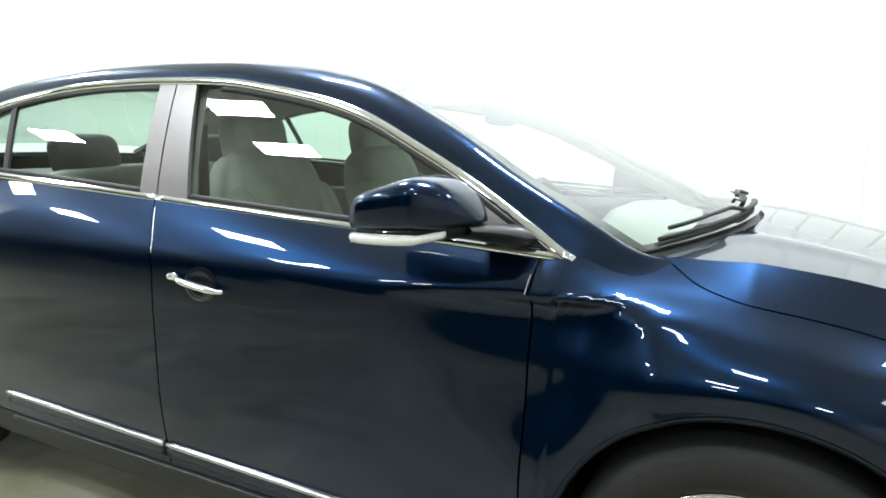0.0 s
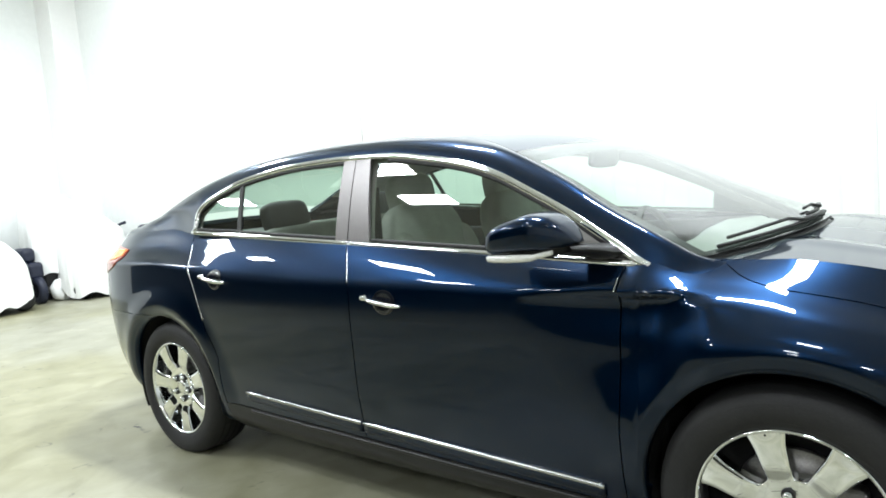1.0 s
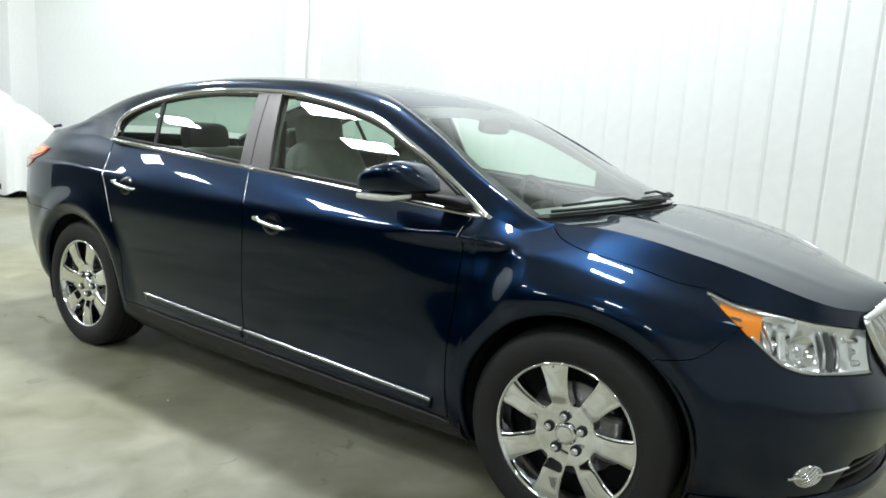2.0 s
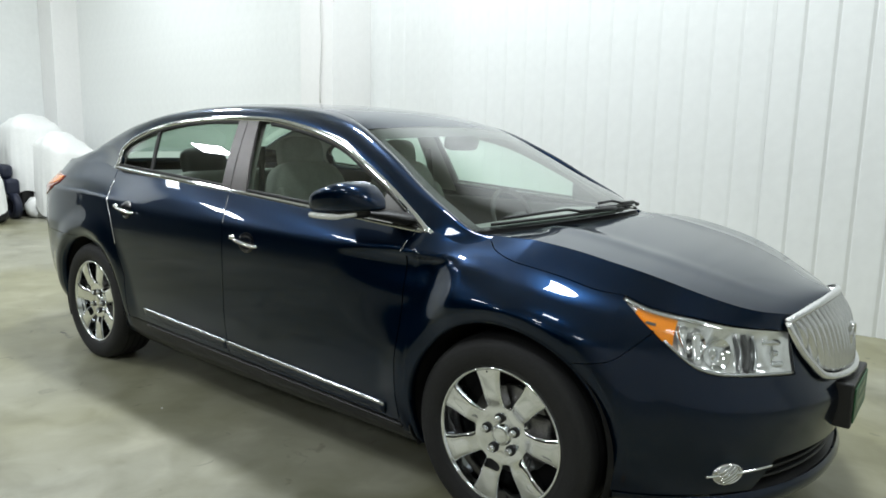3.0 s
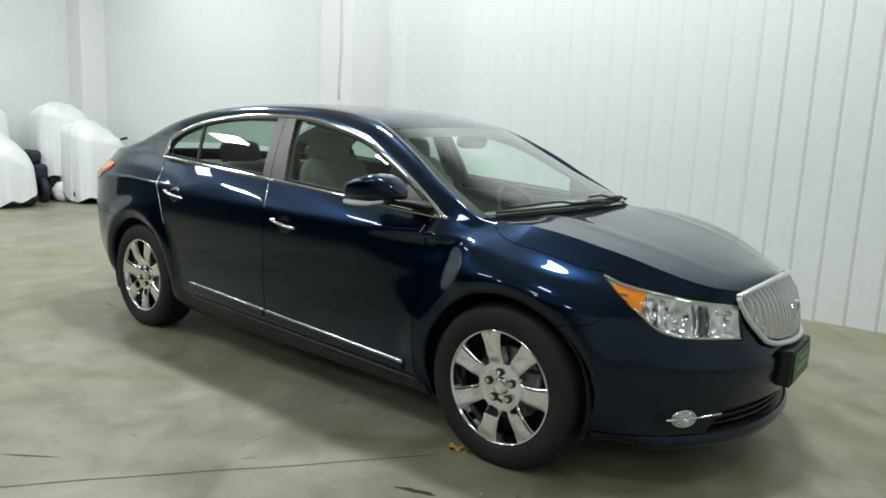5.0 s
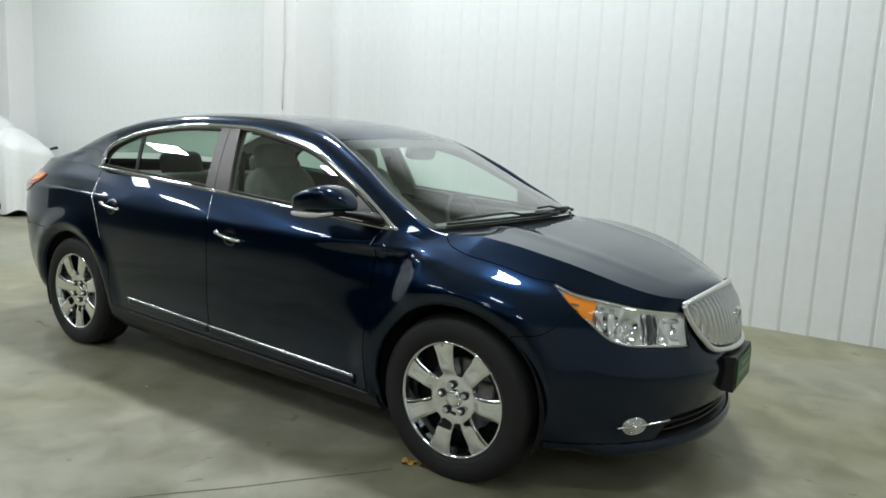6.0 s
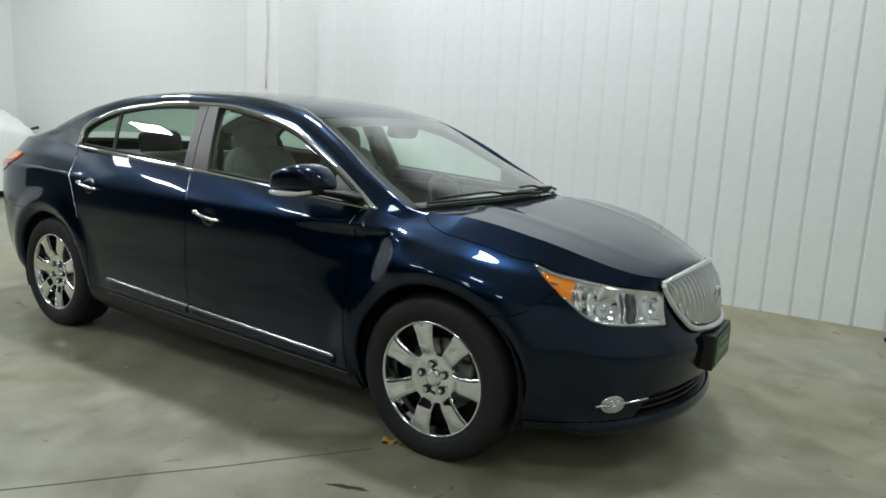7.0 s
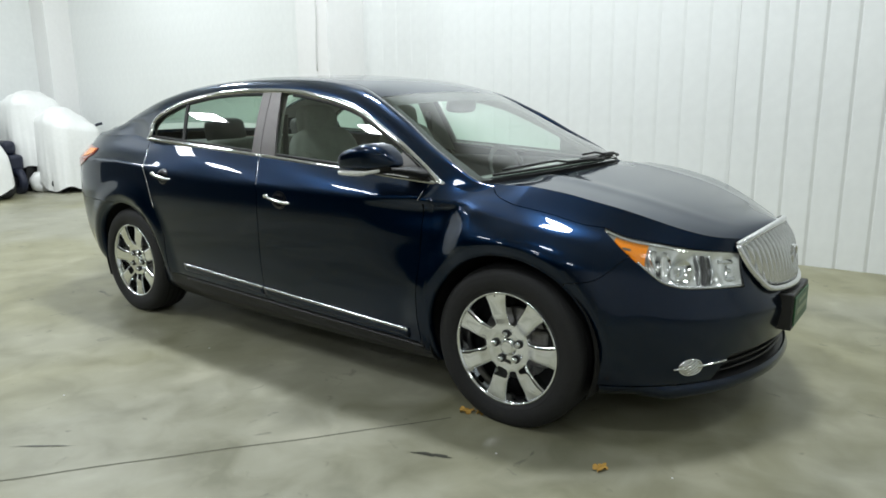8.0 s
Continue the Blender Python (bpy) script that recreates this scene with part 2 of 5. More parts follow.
def sweep(path, wide, deep, normals, name, mat, parent, label=""):
    """A strip with a rounded section along a path; normals point away from the surface."""
    path, normals = np.asarray(path, float), np.asarray(normals, float)
    t = np.gradient(path, axis=0)
    t /= np.linalg.norm(t, axis=1, keepdims=True) + 1e-12
    normals = normals / (np.linalg.norm(normals, axis=1, keepdims=True) + 1e-12)
    b = np.cross(t, normals)
    shape = [(-0.5, -0.4), (-0.5, 0.35), (-0.34, 0.85), (0, 1.0), (0.34, 0.85), (0.5, 0.35), (0.5, -0.4)]
    rows = np.stack([path + b * wide * u + normals * deep * w for u, w in shape], 1)
    k = len(shape)
    v = list(rows.reshape(-1, 3))
    f = [(i * k + j, i * k + j + 1, (i + 1) * k + j + 1, (i + 1) * k + j) for i in range(len(path) - 1) for j in range(k - 1)]
    f += [tuple(range(k))[::-1], tuple((len(path) - 1) * k + j for j in range(k))]
    return make(name, v, f, mat, parent, label, True)


def lathe(profile, seg, axis="y", close=False):
    """Verts and faces of a profile of (along, radius) turned round an axis."""
    v, f = [], []
    n = len(profile)
    for i in range(seg):
        a = 2 * math.pi * i / seg
        for along, r in profile:
            v.append((r * math.sin(a), along, r * math.cos(a)) if axis == "y" else (along, r * math.sin(a), r * math.cos(a)) if axis == "x" else (r * math.cos(a), r * math.sin(a), along))
    for i in range(seg):
        i2 = (i + 1) % seg
        for j in range(n - 1):
            f.append((i * n + j, i * n + j + 1, i2 * n + j + 1, i2 * n + j))
    return v, f


def tube(points, radius, name, mat, parent=None, label="", sides=8):
    pts = [Vector(p) for p in points]
    v, f = [], []
    for i, p in enumerate(pts):
        t = (pts[min(i + 1, len(pts) - 1)] - pts[max(i - 1, 0)]).normalized()
        up = Vector((0, 0, 1)) if abs(t.z) < 0.9 else Vector((1, 0, 0))
        a = t.cross(up).normalized()
        b = t.cross(a)
        r = radius[i] if isinstance(radius, (list, tuple)) else radius
        for k in range(sides):
            w = 2 * math.pi * k / sides
            v.append(p + a * r * math.cos(w) + b * r * math.sin(w))
    for i in range(len(pts) - 1):
        for k in range(sides):
            k2 = (k + 1) % sides
            f.append((i * sides + k, i * sides + k2, (i + 1) * sides + k2, (i + 1) * sides + k))
    f += [tuple(range(sides))[::-1], tuple((len(pts) - 1) * sides + k for k in range(sides))]
    return make(name, v, f, mat, parent, label, True)


# ---- setting ----


def ribbed_wall(name, x0, x1, y, z1, pitch, label):
    """Sheet-metal liner: a backing wall faced with narrow panels, each a flat pan with one raised rib."""
    wall = part(name, box_bm(x0, x1, y + 0.012, y + 0.2, 0, z1), WALL)
    tagged(wall, label, "wall", kind="structure")
    meshes = []
    for deep in (0.35, 0.7, 1.7):
        prof = ((0.0, 0.0035 * deep), (0.004, 0.0005), (0.010, 0.0), (pitch - 0.042, -0.0035 * deep), (pitch - 0.026, -0.003 * deep), (pitch - 0.006, 0.0030 * deep), (pitch, 0.0037 * deep))
        n = len(prof)
        me = bpy.data.meshes.new("wall_panel")
        me.from_pydata([(a, b, z) for z in (0.0, z1 - 0.002) for a, b in prof], [], [(i, i + 1, n + i + 1, n + i) for i in range(n - 1)])
        me.materials.append(WALL)
        me.update()
        meshes.append(me)
    for k in range(int((x1 - x0) / pitch) - 1):
        at = x0 + 0.5 * pitch + k * pitch
        panel = new("wall_panel", meshes[0 if at < -3.2 else 1 if at < 1.2 else 2])
        panel.location = (at, y, 0)
        panel.parent = wall
    return wall


def setting():
    floor = part("floor", box_bm(FAR - 0.3, RIGHT + 0.3, FRONT - 0.3, BACK + 0.3, -0.2, 0.0), CONCRETE)
    tagged(floor, "sealed greenish concrete floor with stains and mottling", "floor", kind="structure")
    top = part("ceiling", box_bm(FAR - 0.3, RIGHT + 0.3, FRONT - 0.3, BACK + 0.3, TOP, TOP + 0.2), CEIL)
    tagged(top, "plain light ceiling", "ceiling", kind="structure")
    ribbed_wall("wall_north", END, RIGHT, BACK, TOP, 0.2135, "white ribbed sheet-metal wall")
    # Closing walls out of view; dark ones are coloured for an unlit hall
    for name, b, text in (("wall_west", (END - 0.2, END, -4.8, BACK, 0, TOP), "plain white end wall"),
                          ("wall_far_west", (FAR - 0.2, FAR, FRONT, -4.6, 0, TOP), "unseen end wall, coloured dark for the unlit hall"),
                          ("wall_recess", (FAR, END - 0.2, -4.8, -4.6, 0, TOP), "unseen side wall, coloured dark for the unlit hall"),
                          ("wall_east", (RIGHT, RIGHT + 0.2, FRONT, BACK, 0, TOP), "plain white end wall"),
                          ("wall_south", (FAR, RIGHT, FRONT - 0.2, FRONT, 0, TOP), "unseen long wall, coloured dark for the unlit hall")):
        tagged(part(name, box_bm(*b), WALL if name in ("wall_west", "wall_east") else UNLIT_HALL), text, "wall", kind="structure")
    col = part("wall_column", box_bm(-3.36, -2.853, 2.31, BACK, 0, TOP, 0.006), COLUMN)
    tagged(col, "white boxed-in building column against the wall", "column", kind="structure")
    col2 = part("wall_column", box_bm(END + 0.002, -9.835, 2.46, BACK, 0, TOP, 0.006), COLUMN)
    tagged(col2, "white boxed-in column in the room corner", "column", kind="structure")
    pts = [(-3.03 + 0.012 * math.sin(3.1 * z) + 0.006 * math.sin(9 * z), 2.301, z) for z in np.linspace(1.70, TOP - 0.01, 40)]
    cable = tube(pts, 0.006, "cable", material("grey_cable", (0.58, 0.58, 0.56), 0.6))
    tagged(cable, "thin grey cable hanging down the column", "cable")
    joint = Net()
    a, b = np.array([-0.75, -3.55, 0.0015]), np.array([1.214, -0.986, 0.0015])
    side = np.array([0.0022, -0.0019, 0])
    t = np.linspace(0, 1, 60)[:, None]
    wob = np.array([[0.004 * math.sin(17 * u) + 0.003 * math.sin(41 * u), 0, 0] for u in t[:, 0]])
    joint.grid(np.stack([a + (b - a) * t + wob - side, a + (b - a) * t + wob + side], 1), outward=(0, 0, 1))
    tagged(joint.make("floor_joint", JOINT), "thin dark crack line in the concrete", "floor joint", kind="structure")
    # A housing for every entry of LAMPS, the added fill included
    for x, y, watts in LAMPS:
        lamp = empty("high_bay_light", "white linear high-bay light fixture under the ceiling, out of view", "light fixture", "ceiling lights", (x, y, LAMP_Z))
        part("housing", box_bm(-0.47, 0.47, -0.25, 0.25, 0.0, 0.07, 0.01), HOUSING, lamp)
        for sx in (-0.38, 0.38):
            tube([(sx, 0, 0.07), (sx, 0, TOP - LAMP_Z)], 0.006, "hanger", HOUSING, lamp)


setting()

# ---- the car ----
# Lower body: eight level lines lofted into one skin. s runs along the flank (s = x there), round the nose to s = 2.4 and the tail to s = -2.5.


def curve(xs, ys):
    """Monotone cubic through the knots."""
    xs, ys = np.asarray(xs, float), np.asarray(ys, float)
    h = np.diff(xs)
    d = np.diff(ys, axis=0) / h
    m = np.zeros(len(xs))
    m[0], m[-1] = d[0], d[-1]
    for i in range(1, len(xs) - 1):
        if d[i - 1] * d[i] > 0:
            w1, w2 = 2 * h[i] + h[i - 1], h[i] + 2 * h[i - 1]
            m[i] = (w1 + w2) / (w1 / d[i - 1] + w2 / d[i])

    def f(x):
        x = np.clip(np.asarray(x, float), xs[0], xs[-1])
        i = np.clip(np.searchsorted(xs, x, side="right") - 1, 0, len(xs) - 2)
        t = (x - xs[i]) / h[i]
        return (ys[i] * (1 + 2 * t) * (1 - t) ** 2 + m[i] * h[i] * t * (1 - t) ** 2
                + ys[i + 1] * t * t * (3 - 2 * t) + m[i + 1] * h[i] * t * t * (t - 1))
    return f


KX = (-1.5, -0.5, 0.5, 1.0, 1.2, 1.4)
#        half width along KX                         height along KX                        nose x, power, z      tail x, z
LEVELS = [
    ((0.800, 0.830, 0.830, 0.830, 0.825, 0.815), (0.190, 0.170, 0.165, 0.165, 0.168, 0.170), (2.20, 2.5, 0.185), (-2.16, 0.280)),
    ((0.870, 0.890, 0.890, 0.885, 0.880, 0.875), (0.250, 0.235, 0.225, 0.220, 0.222, 0.225), (2.268, 2.5, 0.215), (-2.26, 0.310)),
    ((0.905, 0.915, 0.915, 0.912, 0.907, 0.900), (0.380, 0.370, 0.350, 0.345, 0.345, 0.345), (2.288, 2.5, 0.330), (-2.40, 0.420)),
    ((0.922, 0.930, 0.930, 0.928, 0.922, 0.915), (0.560, 0.550, 0.540, 0.530, 0.525, 0.520), (2.31, 2.4, 0.470), (-2.47, 0.580)),
    ((0.924, 0.930, 0.929, 0.927, 0.926, 0.922), (0.760, 0.750, 0.740, 0.732, 0.740, 0.745), (2.265, 2.2, 0.580), (-2.50, 0.760)),
    ((0.909, 0.920, 0.918, 0.916, 0.900, 0.874), (0.980, 0.903, 0.903, 0.896, 0.874, 0.846), (2.24, 2.2, 0.665), (-2.49, 0.975)),
    ((0.847, 0.8765, 0.8775, 0.870, 0.808, 0.786), (1.030, 0.992, 0.957, 0.9375, 0.925, 0.905), (2.23, 2.3, 0.722), (-2.46, 1.045)),
    ((0.775, 0.824, 0.828, 0.818, 0.695, 0.680), (1.140, 1.074, 1.008, 0.975, 0.970, 0.944), (2.225, 2.75, 0.752), (-2.43, 1.115)),
]
LINES = [(curve(KX, ys), curve(KX, zs), nose, tail) for ys, zs, nose, tail in LEVELS]


def ease(x, a, b):
    t = np.clip((np.asarray(x, float) - a) / (b - a), 0, 1)
    return t * t * (3 - 2 * t)


SG, VG = np.linspace(-2.5, 2.4, 981), np.linspace(0, 7, 141)


def skin_table():
    lv = np.zeros((8, len(SG), 3))
    for k, (fy, fz, (nx, q, nz), (tx, tz)) in enumerate(LINES):
        g = np.sin(np.clip(SG - 1.4, 0, 1) * np.pi / 2)
        b = np.sin(np.clip(-1.5 - SG, 0, 1) * np.pi / 2)
        lv[k, :, 0] = np.clip(SG, -1.5, 1.4) + (nx - 1.4) * g + (tx + 1.5) * b
        lv[k, :, 1] = fy(SG) * (1 - g ** q).clip(0) ** 0.5 * (1 - b ** 3.6).clip(0) ** (1 / 2.3)
        lv[k, :, 2] = fz(SG) + (nz - fz(1.4)) * g + (tz - fz(-1.5)) * b
    # raised hood edges
    lift = ease(SG, 1.2, 1.58) * (1 - ease(SG, 1.66, 2.05))
    lv[7, :, 2] += 0.044 * lift
    # fuller shoulder at the foot of the windscreen pillar
    full = ease(SG, 0.995, 1.06) * (1 - ease(SG, 1.09, 1.22))
    lv[7, :, 1] += 0.034 * full
    lv[6, :, 1] += 0.012 * full
    tab = np.zeros((len(SG), len(VG), 3))
    sharp = ease(SG, -2.2, -1.85) * (1 - ease(SG, 1.08, 1.30))
    for i in range(len(SG)):
        for a in range(3):
            soft = curve(range(8), lv[:, i, a])(VG)
            fold = np.where(VG < 5, curve(range(6), lv[:6, i, a])(np.minimum(VG, 5)), curve((5, 6, 7), lv[5:, i, a])(np.maximum(VG, 5)))
            tab[i, :, a] = soft + (fold - soft) * sharp[i]
    # the scoop behind the front wheel arch and the swell of the arch itself
    s, z = SG[:, None], tab[..., 2]
    scoop = ease(z, 0.50, 0.76) * (1 + 0.5 * ease(z, 0.74, 0.86)) * (1 - ease(z, 0.880, 0.902))
    swell = ease(z, 0.45, 0.62) * (1 - ease(z, 0.76, 0.90))
    tab[..., 1] += -0.034 * scoop * ease(s, 0.62, 1.08) * (1 - ease(s, 1.08, 1.26)) + 0.006 * swell * ease(s, 1.10, 1.27) * (1 - ease(s, 1.40, 1.80)) + 0.006 * swell * ease(s, -1.9, -1.6) * (1 - ease(s, -1.25, -1.05))
    ds, dv = np.gradient(tab, axis=0), np.gradient(tab, axis=1)
    n = -np.cross(ds, dv)
    n[-1, :, 1] = 0
    return tab, n / (np.linalg.norm(n, axis=-1, keepdims=True) + 1e-12)


TAB, NORM = skin_table()
WB, HUB, ARCH = 1.4185, 0.346, 0.372


def arch_flare(p):
    """How far the skin stands out round the wheel arches: a crease 42 mm outside the edge, turning in towards it."""
    out = 0.0
    for sign in (1, -1):
        w = np.hypot(p[:, 0] - sign * WB, p[:, 2] - HUB) - ARCH
        out = out + np.where(w < 0.042, np.clip(w / 0.042, 0, 1), 1 - ease(w, 0.042, 0.17))
    return 0.017 * out * ease(p[:, 2], 0.2, 0.4)


def skin(s, z, off=0.0):
    """Points of the skin (y as half width) at arrays s and heights z, moved outwards by off."""
    s, z, off = np.broadcast_arrays(np.asarray(s, float), np.asarray(z, float), np.asarray(off, float))
    shape = s.shape
    s, z, off = s.ravel(), z.ravel(), off.ravel()
    i = np.clip(((s - SG[0]) / (SG[1] - SG[0])).astype(int), 0, len(SG) - 2)
    t = ((s - SG[i]) / (SG[1] - SG[0]))[:, None]
    zs = TAB[i, :, 2] * (1 - t) + TAB[i + 1, :, 2] * t
    j = np.clip((zs <= z[:, None]).sum(1) - 1, 0, len(VG) - 2)
    r = np.arange(len(s))
    w = np.clip((z - zs[r, j]) / (zs[r, j + 1] - zs[r, j] + 1e-9), 0, 1)[:, None]

    def pick(tab):
        return (tab[i, j] * (1 - t) + tab[i + 1, j] * t) * (1 - w) + (tab[i, j + 1] * (1 - t) + tab[i + 1, j + 1] * t) * w

    p = pick(TAB)
    return (p + (off + arch_flare(p))[:, None] * pick(NORM)).reshape(shape + (3,))


def top_line(s):
    """Height of the skin's top edge: belt, hood edge, trunk edge."""
    return np.interp(s, SG, TAB[:, -1, 2])


def top_points(s):
    return np.stack([np.interp(s, SG, TAB[:, -1, a]) for a in range(3)], -1)




def columns(s, low, high, rows=24, off=0.0):
    """Points on the skin between two heights given for each s."""
    u = np.linspace(0, 1, rows)
    z = low[:, None] + (high - low)[:, None] * u
    return skin(s[:, None] + 0 * z, z, off)


def rows_between(z, left, right, cols=24, off=0.0):
    u = np.linspace(0, 1, cols)
    s = left[:, None] + (right - left)[:, None] * u
    return skin(s, z[:, None] + 0 * s, off)


# Outlines on the skin, as (s, z)
lamp_low = curve((1.684, 1.72, 1.77, 1.825, 1.88, 1.93, 2.03, 2.14), (0.826, 0.795, 0.748, 0.689, 0.637, 0.618, 0.606, 0.593))
lamp_high = curve((1.684, 1.75, 1.86, 1.96, 2.05, 2.14), (0.832, 0.803, 0.775, 0.750, 0.733, 0.717))
grille_low = curve((2.14, 2.20, 2.23, 2.30, 2.4), (0.597, 0.604, 0.572, 0.557, 0.551))
shut = curve((1.215, 1.25, 1.30, 1.35, 1.40, 1.47, 1.53, 1.63, 1.684), (0.972, 0.955, 0.930, 0.914, 0.902, 0.887, 0.872, 0.842, 0.834))
seam = curve((1.56, 1.614, 1.675, 1.774), (0.630, 0.643, 0.655, 0.742))
door_low = curve((-1.1, 0.0, 1.05), (0.330, 0.297, 0.264))


def rear_door_edge(z):
    z = np.asarray(z, float)
    up = curve((0.66, 0.74, 0.82, 0.92, 1.03, 1.13), (-1.046, -1.080, -1.110, -1.158, -1.225, -1.262))(z)
    arch = -WB + np.sqrt(np.clip(0.488 ** 2 - (z - HUB) ** 2, 0.01, None))
    return np.where(z > 0.66, up, np.minimum(arch, -0.972))


def b_line(z):
    return curve((0.2, 0.86, 0.95, 1.05), (-0.070, -0.078, -0.105, -0.157))(z)


def arch_x(z, sign):
    return sign * WB, np.sqrt(np.clip(ARCH ** 2 - (np.asarray(z, float) - HUB) ** 2, 0, None))


def s_of_x(x, z):
    """The s at which the skin has this x, for the flank and the start of the nose and tail."""
    x = np.atleast_1d(np.asarray(x, float))
    z = np.broadcast_to(np.asarray(z, float), x.shape)
    s = x.copy()
    for _ in range(12):
        s = np.clip(s + 0.7 * (x - skin(s, z)[:, 0]), -2.5, 2.4)
    return s


car = empty("car", "dark blue four-door saloon car with chrome trim, parked on concrete", "car")


def door_grid(left, right, low, top_off, nz=34, nx=46):
    v, u = np.meshgrid(np.linspace(0, 1, nz), np.linspace(0, 1, nx), indexing="ij")
    x = -0.5 + 0 * u
    for _ in range(8):
        z = low(x) + v * (top_line(x) + top_off - low(x))
        x = left(z) + u * (right(z) - left(z))
    return skin(x, z)


def handle(parent, x, z, side):
    """Pull-bar door handle with key cap; its dished recess is coloured dark for shade."""
    p = skin(np.array([x]), np.array([z]))[0]
    g = np.linspace(-1, 1, 17)
    path = np.stack([x + 0.012 + 0.082 * g, p[1] + 0.008 + 0.022 * (1 - g ** 4), z - 0.012 * g + 0 * g], 1)
    nrm = np.tile((0, 1, 0.02), (17, 1))
    bar = sweep(sided(path, side), 0.015, 0.011, sided(nrm, side), "door_handle", CHROME, parent, "chrome pull handle")
    cap = np.stack([x - 0.084 + 0.012 * g[::4], p[1] + 0.010 + 0 * g[::4], z + 0.013 + 0 * g[::4]], 1)
    sweep(sided(cap, side), 0.020, 0.010, sided(nrm[::4], side), "key_cap", CHROME, bar)
    lip = skin(x + 0.005 + 0.045 * g, z - 0.001 - 0.040 * np.sqrt(1 - 0.9 * g ** 2), 0.0035)
    sweep(sided(lip, side), 0.004, 0.002, sided(nrm, side), "cup_lip", CUP, parent)
    net = Net()
    a = np.linspace(0, 2 * np.pi, 25)
    r = np.linspace(0, 1, 6)
    uu, aa = np.meshgrid(r, a, indexing="ij")
    cup = skin(x + 0.005 + 0.056 * uu * np.cos(aa), z - 0.001 + 0.046 * uu * np.sin(aa), 0.001 + 0.003 * uu ** 2 * (1 - ease(uu, 0.9, 1.0)))
    net.grid(sided(cup, side), outward=(0, side, 0))
    net.make("handle_cup", CUP, parent)
    return bar


def build_flank(side):
    mirror = side
    # front door
    d = Net()
    d.grid(sided(door_grid(lambda z: b_line(z) + 0.0025, lambda z: 0.988 + 0 * z, door_low, -0.004), side), 0.02)
    door = d.make("front_door", PAINT, car)
    handle(door, 0.098, 0.846, side)
    # rear door
    d = Net()
    d.grid(sided(door_grid(lambda z: rear_door_edge(z) + 0.0025, lambda z: b_line(z) - 0.0025, door_low, -0.004), side), 0.02)
    rear = d.make("rear_door", PAINT, car)
    handle(rear, -0.957, 0.909, side)
    # bright door edges beside the shut lines
    z = np.linspace(0.715, 1.060, 40)
    x = rear_door_edge(z) + 0.004
    sweep(sided(skin(x, z, 0.0005), side), 0.005, 0.002, sided(skin(x, z, 1.0) - skin(x, z), side), "door_edge_strip", SATIN, rear)
    z = np.linspace(0.912, 1.030, 16)
    x = b_line(z) + 0.004
    sweep(sided(skin(x, z, 0.0002), side), 0.003, 0.0012, sided(skin(x, z, 1.0) - skin(x, z), side), "door_edge_strip", SATIN, door)
    z = np.linspace(0.905, 0.940, 8)
    x = 0.984 + 0 * z
    sweep(sided(skin(x, z, 0.0003), side), 0.0028, 0.0014, sided(skin(x, z, 1.0) - skin(x, z), side), "door_edge_strip", SATIN, door)
    # chrome moulding low on both doors
    for owner, x0, x1 in ((door, -0.066, 0.922), (rear, -0.795, -0.080)):
        x = np.linspace(x0, x1, 40)
        z = 0.3605 - 0.0447 * x
        sweep(sided(skin(x, z, 0.003), side), 0.015, 0.010, sided(skin(x, z, 1.0) - skin(x, z), side), "side_moulding", SATIN, owner, "chrome side moulding")
        base = sweep(sided(skin(x, z - 0.016, 0.001), side), 0.046, 0.009, sided(skin(x, z, 1.0) - skin(x, z), side), "moulding_base", PAINT, owner)
        sweep(sided(skin(x, z - 0.036, 0.004), side), 0.005, 0.003, sided(skin(x, z, 1.0) - skin(x, z), side), "moulding_edge", PAINT, base)
    # rocker and ledge: black stands in for the shadowed floor they reflect
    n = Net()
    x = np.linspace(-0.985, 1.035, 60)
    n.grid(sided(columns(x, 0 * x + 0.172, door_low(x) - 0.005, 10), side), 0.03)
    rocker = n.make("rocker_panel", BLACK, car, "rocker panel, coloured black for the shade under the doors")
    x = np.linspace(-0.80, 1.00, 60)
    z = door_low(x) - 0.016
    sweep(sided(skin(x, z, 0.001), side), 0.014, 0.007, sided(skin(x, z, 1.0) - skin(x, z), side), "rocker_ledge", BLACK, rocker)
    # fender
    n = Net()
    k = np.linspace(0, np.pi, 60)
    xa = WB - ARCH * np.cos(k)
    xa = xa[xa < 1.665]
    za = HUB + np.sqrt(np.clip(ARCH ** 2 - (xa - WB) ** 2, 0, None))
    sa = s_of_x(xa, za)
    sa = np.concatenate([[0.993, 1.01, 1.03], sa])
    za = np.concatenate([[0.18, 0.18, 0.18], za])
    s = np.concatenate([sa, np.linspace(sa[-1] + 0.008, 1.682, 8)])
    low = np.concatenate([za, seam(s[len(sa):])])
    s, low = np.concatenate([s, np.linspace(1.16, 1.32, 33)]), np.concatenate([low, np.interp(np.linspace(1.16, 1.32, 33), s, low)])
    low, s = low[np.argsort(s)], np.sort(s)
    n.grid(sided(columns(s, low, np.where(s < 1.215, top_line(s), np.minimum(shut(s) - 0.0012, top_line(s))), 44), side), 0.02)
    s = np.linspace(1.682, 1.774, 14)
    n.grid(sided(columns(s, seam(s), lamp_low(s) - 0.003, 10), side), 0.015)
    n.make("fender", PAINT, car)
    # quarter panel
    n = Net()
    z = np.linspace(0.19, HUB + ARCH, 40)
    c, w = arch_x(z, -1)
    n.grid(sided(rows_between(z, c + w, rear_door_edge(z) - 0.0025, 20), side), 0.02)
    v, u = np.meshgrid(np.linspace(0, 1, 26), np.linspace(0, 1, 50), indexing="ij")
    x = -1.5 + 0 * u
    for _ in range(8):
        zz = HUB + ARCH + v * (top_line(x) - HUB - ARCH)
